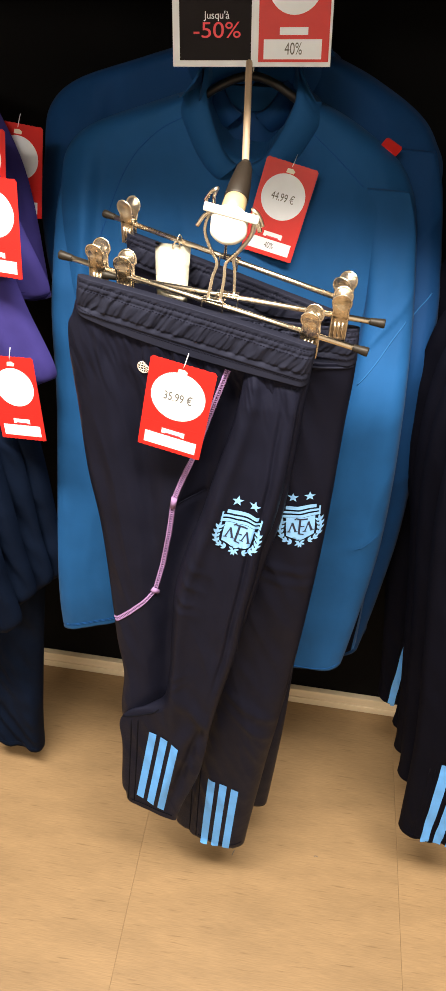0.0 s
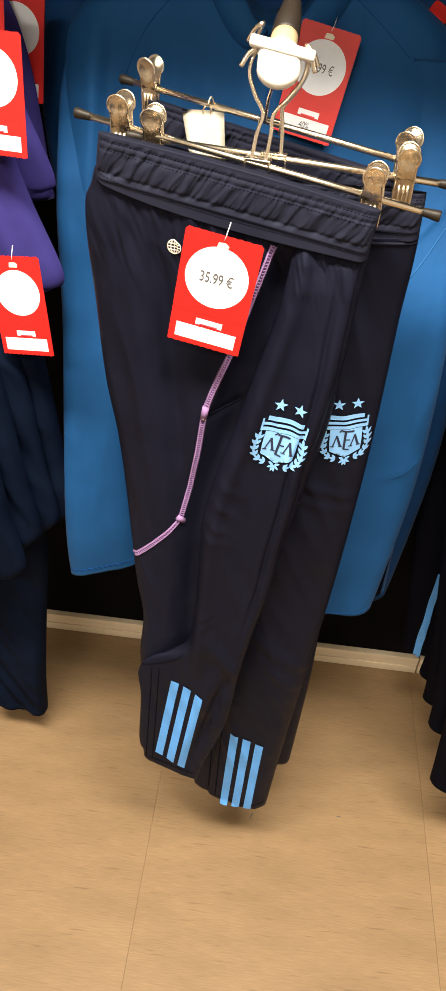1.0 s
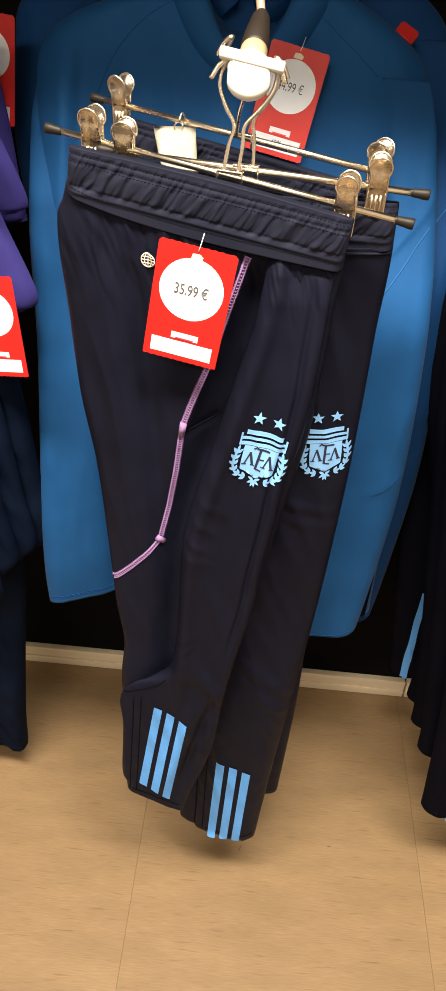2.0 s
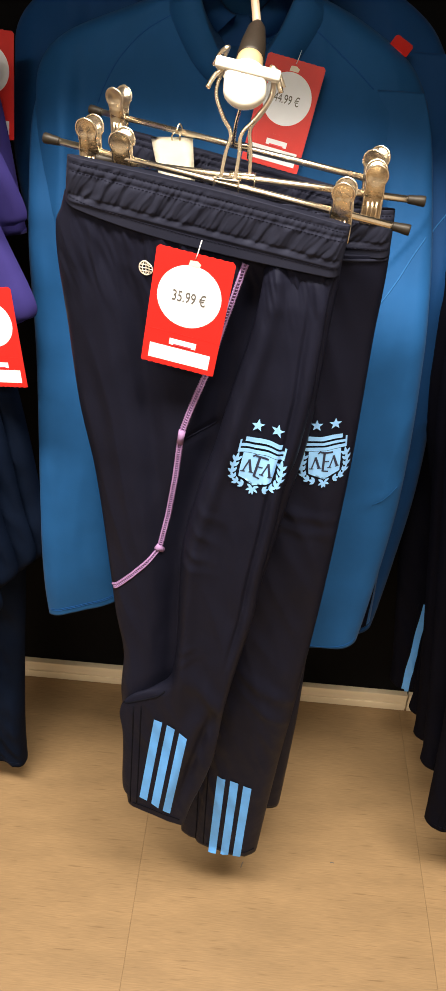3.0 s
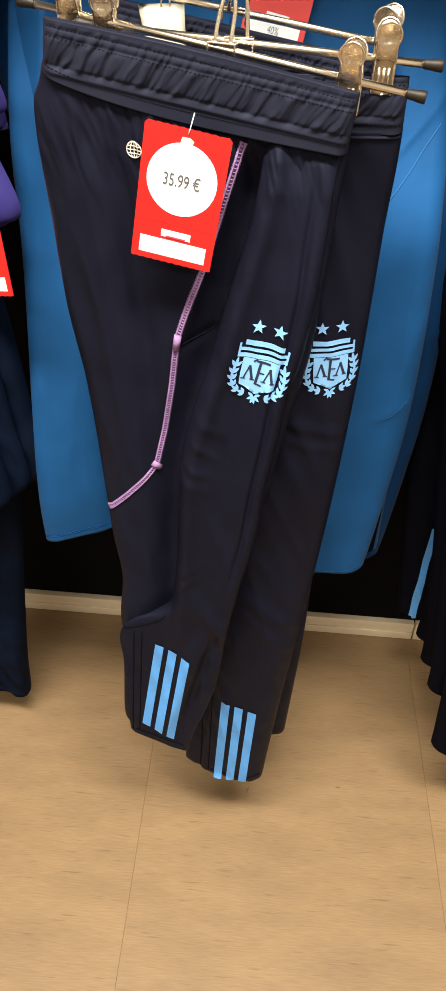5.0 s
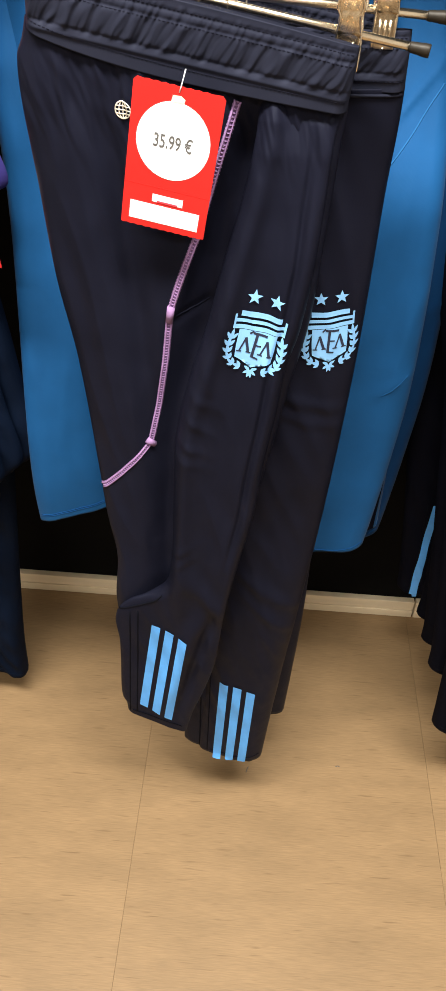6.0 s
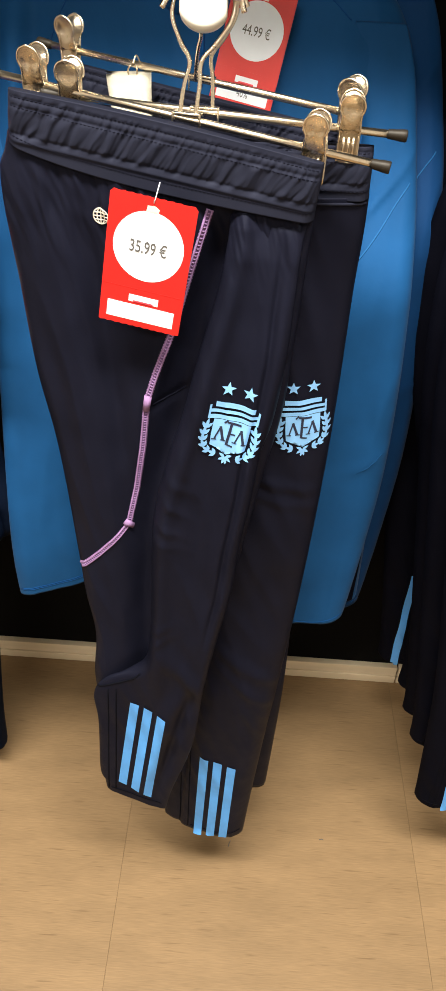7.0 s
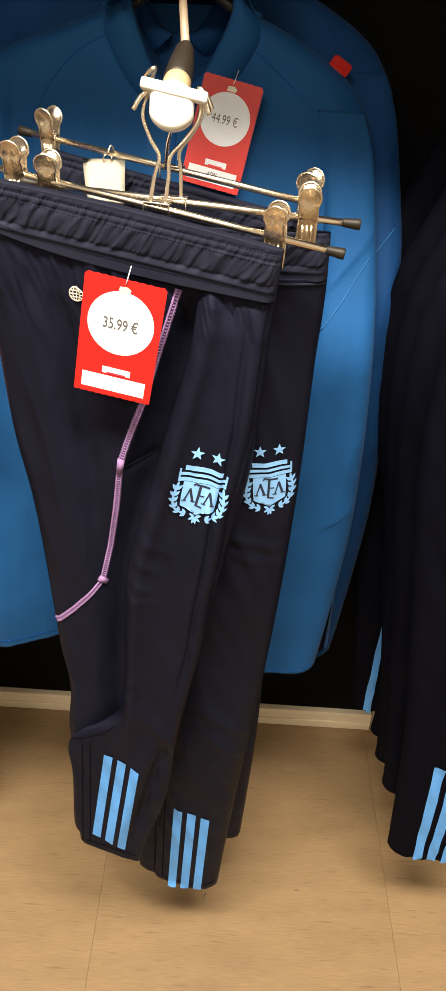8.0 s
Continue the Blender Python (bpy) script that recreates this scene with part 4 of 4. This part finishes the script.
price_tag((0.066, 1.09, 1.447), (0.138, 1.085, 1.434), (0.058, 1.048, 1.329), "red price tag with white circle on the blue top", "44.99 €", "40%")
price_tag((0.232, 1.15, 1.470), (0.256, 1.152, 1.457), (0.227, 1.155, 1.455), "red price tag tucked behind the front top", plain=True)


def sign():
    ob = thing("sale_sign", "two-part sale sign in a white frame above the arm", "sign")
    ob.matrix_world = Matrix.Translation((0.046, 1.05, 1.556)) @ pose(0, 0, 0, 78, -4.5, 0)
    w, h = 0.194, 0.145
    part("frame", box(bmesh.new(), (-w / 2, 0, -0.003), (w / 2, h, 0.0), 0.001), WHITE_CARD, ob, smooth=False)
    part("dark_panel", slip(bmesh.new(), rect(0.088, h - 0.014, -0.044, h / 2), 0.0006, 0.0002), BLACK_CARD, ob, smooth=False)
    red = part("red_panel", slip(bmesh.new(), rect(0.085, h - 0.008, 0.0515, h / 2 + 0.001), 0.0006, 0.0002), RED_CARD, ob, smooth=False)
    part("price_circle", slip(bmesh.new(), disc(0.033, 0.0515, 0.087), 0.0003, 0.0009), WHITE_CARD, ob, smooth=False)
    part("small_slip", slip(bmesh.new(), rect(0.034, 0.008, 0.0515, 0.0375), 0.0003, 0.0009), WHITE_CARD, ob, smooth=False)
    part("wide_slip", slip(bmesh.new(), rect(0.07, 0.021, 0.0505, 0.0185), 0.0003, 0.0009), WHITE_CARD, ob, smooth=False)
    words("note_text", "40%", pose(0.0515, 0.0185, 0.0014), 0.013, TEXT_INK, ob, 0.7)
    words("sale_text", "-50%", pose(-0.042, 0.038, 0.0012), 0.017, RED_INK, ob, 1.25)
    words("small_text", "Jusqu'à", pose(-0.042, 0.054, 0.0012), 0.008, WHITE_CARD, ob, 1.0)
    part("holder", tube(bmesh.new(), [(0, 0.02, -0.006), (0.0, 0.0, -0.006), (0, -0.006, -0.004)], 0.003, 8), BLACK_PLASTIC, ob)
    return ob


sign()


# ---- clothes at the west side ----
def side_garment(name, label, category, rows, y, mat, seed, thick=0.02, amp=0.01, group="clothes on the neighbouring arm"):
    t = thing(name, label, category, group)
    c = Cloth(rows, lambda x, z: y - 0.05 * (x + 0.35), thick, lambda x, z: folds(x, z, seed, amp, 11, 3, 0.3), 50, 70, 0.008, 0.15)
    part("fabric", c.bm, mat, t)
    xl, zl, xr, zr = rows[-1]
    ends = [(xl + (xr - xl) * k / 6 if 0 < k < 6 else xl + (xr - xl) * (0.04 if k == 0 else 0.96), zl + (zr - zl) * k / 6 + 0.014) for k in range(7)]
    part("hem_stitching", stitch_line(c, ends, 0.0008, 0.0), mat, t)
    return t, c


side_garment("tee_shirt", "purple short-sleeved shirt on a hanger", "shirt", [(-0.54, 1.52, -0.33, 1.49), (-0.6, 1.46, -0.285, 1.42), (-0.62, 1.38, -0.255, 1.34), (-0.62, 1.3, -0.222, 1.255), (-0.62, 1.28, -0.24, 1.235)], 1.02, PURPLE, 31)
side_garment("tee_shirt", "purple short-sleeved shirt beside a red tag", "shirt", [(-0.52, 1.5, -0.32, 1.46), (-0.58, 1.42, -0.275, 1.36), (-0.6, 1.3, -0.24, 1.25), (-0.6, 1.2, -0.203, 1.15), (-0.6, 1.14, -0.225, 1.125)], 0.965, PURPLE, 34)
side_garment("tee_shirt", "purple short-sleeved shirt at the back of the row", "shirt", [(-0.52, 1.56, -0.34, 1.53), (-0.58, 1.5, -0.31, 1.48), (-0.6, 1.4, -0.27, 1.38), (-0.6, 1.2, -0.25, 1.2)], 1.1, PURPLE, 37)
for y, dx, dz, seed, label in ((0.965, 0.012, 0.012, 41, "faded navy cotton jacket with draped sleeve"), (0.94, -0.012, 0.002, 51, "faded navy cotton jacket with a creased sleeve"),
                               (0.915, -0.036, -0.012, 44, "faded navy cotton jacket in front"), (0.885, -0.058, -0.062, 54, "faded navy cotton jacket at the front of the row")):
    side_garment("jacket", label, "jacket", [(a + dx, b + dz, c + dx, d + dz) for a, b, c, d in (
        (-0.5, 1.24, -0.335, 1.21), (-0.55, 1.17, -0.283, 1.14), (-0.56, 1.08, -0.262, 1.06), (-0.56, 0.95, -0.246, 0.94), (-0.56, 0.83, -0.236, 0.83), (-0.56, 0.74, -0.223, 0.735), (-0.56, 0.70, -0.245, 0.70))], y, DENIM, seed, 0.02, 0.016)
side_garment("cotton_trousers", "faded navy cotton trousers hanging low", "trousers", [(-0.5, 0.8, -0.26, 0.8), (-0.48, 0.6, -0.283, 0.6), (-0.47, 0.4, -0.305, 0.4), (-0.46, 0.2, -0.325, 0.2), (-0.46, 0.10, -0.332, 0.08)], 1.0, DENIM, 47, 0.025, 0.012)
price_tag((-0.295, 0.925, 1.435), (-0.222, 0.92, 1.434), (-0.29, 0.915, 1.31), "red price tag on a purple shirt")
price_tag((-0.294, 0.925, 1.182), (-0.222, 0.917, 1.190), (-0.281, 0.912, 1.049), "red price tag above the navy jacket")
price_tag((-0.345, 1.03, 1.465), (-0.273, 1.025, 1.462), (-0.34, 1.015, 1.36), "red price tag in shade on the purple shirts")
price_tag((-0.328, 1.115, 1.452), (-0.256, 1.115, 1.446), (-0.322, 1.105, 1.325), "red price tag hanging in shade")


# ---- trousers at the east side ----
def dark_trousers(y, x0, hem, seed, label, stripe=None, slim=0.0):
    t = thing("tracksuit_trousers", label, "trousers", "dark trousers on the neighbouring arm")
    rows = [(x0 - 0.02, 1.45, x0 + 0.25, 1.45), (x0 - 0.07, 1.33, x0 + 0.22, 1.33), (x0 - 0.105, 1.22, x0 + 0.2, 1.22), (x0 - 0.1, 1.05, x0 + 0.2, 1.05), (x0 - 0.06 + slim, 0.8, x0 + 0.19, 0.8), (x0 - 0.02 + slim, 0.55, x0 + 0.18, 0.55),
            (x0 + 0.005 + 0.6 * slim, hem + 0.08, x0 + 0.15, hem + 0.08), (x0 + 0.01 + 0.4 * slim, hem + 0.02, x0 + 0.15, hem)]
    c = Cloth(rows, lambda x, z: y, 0.022, lambda x, z: folds(x, z, seed, 0.008), 50, 110)
    part("leg_fabric", c.bm, BLACK_KNIT, t)
    for dx in (() if slim else (0.03, 0.04)):
        part("ankle_seam", stitch_line(c, [(x0 + dx - 0.01, hem + 0.26), (x0 + dx - 0.002, hem + 0.14), (x0 + dx, hem + 0.02)], 0.0009, 0.0003), STITCH, t)
    part("hem_stitching", stitch_line(c, [(x0 + 0.02, hem + 0.03), (x0 + 0.08, hem + 0.022), (x0 + 0.14, hem + 0.016)], 0.0007, 0.0003), STITCH, t)
    braid(c, t, [(x0 - 0.035, 0.93), (x0 - 0.03, 0.915), (x0 - 0.02, 0.905)], 0.002)
    if stripe:
        stripes(c, t, *stripe)
    return t, c


for k, (y, x0, hem) in enumerate(((0.85, 0.47, 0.22), (0.92, 0.455, 0.3), (0.98, 0.45, 0.3), (1.04, 0.44, 0.3), (1.12, 0.42, 0.29))):
    stripe = ((x0 + 0.038, hem + 0.275), (x0 + 0.118, hem + 0.262), (x0 + 0.054, hem + 0.012), (x0 + 0.122, hem + 0.004)) if k == 0 else None
    t, c = dark_trousers(y, x0, hem, 60 + k, "black-navy tracksuit trousers in a row beside the tops", stripe, 0.022 if k == 3 else 0.0)
    if k == 4:
        part("side_stripe", drape(c, [[(0.449, 0.55), (0.461, 0.55), (0.468, 0.302), (0.452, 0.302)]], 0.002, 0.005), PRINT, t, "light blue side stripe")


# ---- floor: wood-look vinyl tiles with open joints ----
def lay_floor():
    base = tagged(part("floor", box(bmesh.new(), (-3.1, -4.1, -0.1), (3.1, 1.45, -0.002)), GROUT, None, smooth=False), "wood-look vinyl tile floor with fine dark joints", "floor", kind="structure")
    w, d = 0.5855, 1.17
    bm = box(bmesh.new(), (0.0002, 0.0002, -0.004), (w - 0.0002, d - 0.0002, 0.0), 0.0002)
    first = part("tile", bm, VINYL, base, smooth=False)
    xs = [-0.058 + w * k for k in range(-5, 6)]
    ys = [0.36 + d * k for k in range(-4, 1)]
    made = False
    for x in xs:
        for y in ys:
            if x < -3.1 or x + w > 3.15 or y + d > 1.6:
                continue
            ob = first
            if made:
                ob = new("tile", first.data)
                ob.parent = base
            made = True
            ob.location = (x, y, 0)
    return base


lay_floor()


# ---- lint and a scuff on the floor ----
def lint(points, label):
    ob = thing("lint", label, "lint", "specks on the floor")
    part("fibre", tube(bmesh.new(), smooth_path(points, 5), [0.0004] + [0.0008] * (5 * (len(points) - 1) - 1) + [0.0004], 6), TEXT_INK, ob)


lint([(0.150, 0.846, 0.0006), (0.1515, 0.853, 0.0008), (0.1545, 0.86, 0.0006)], "tiny dark fibre lying on the vinyl floor")
lint([(0.336, 0.875, 0.0006), (0.341, 0.877, 0.0008), (0.345, 0.875, 0.0006)], "tiny brown crumb lying on the vinyl floor")
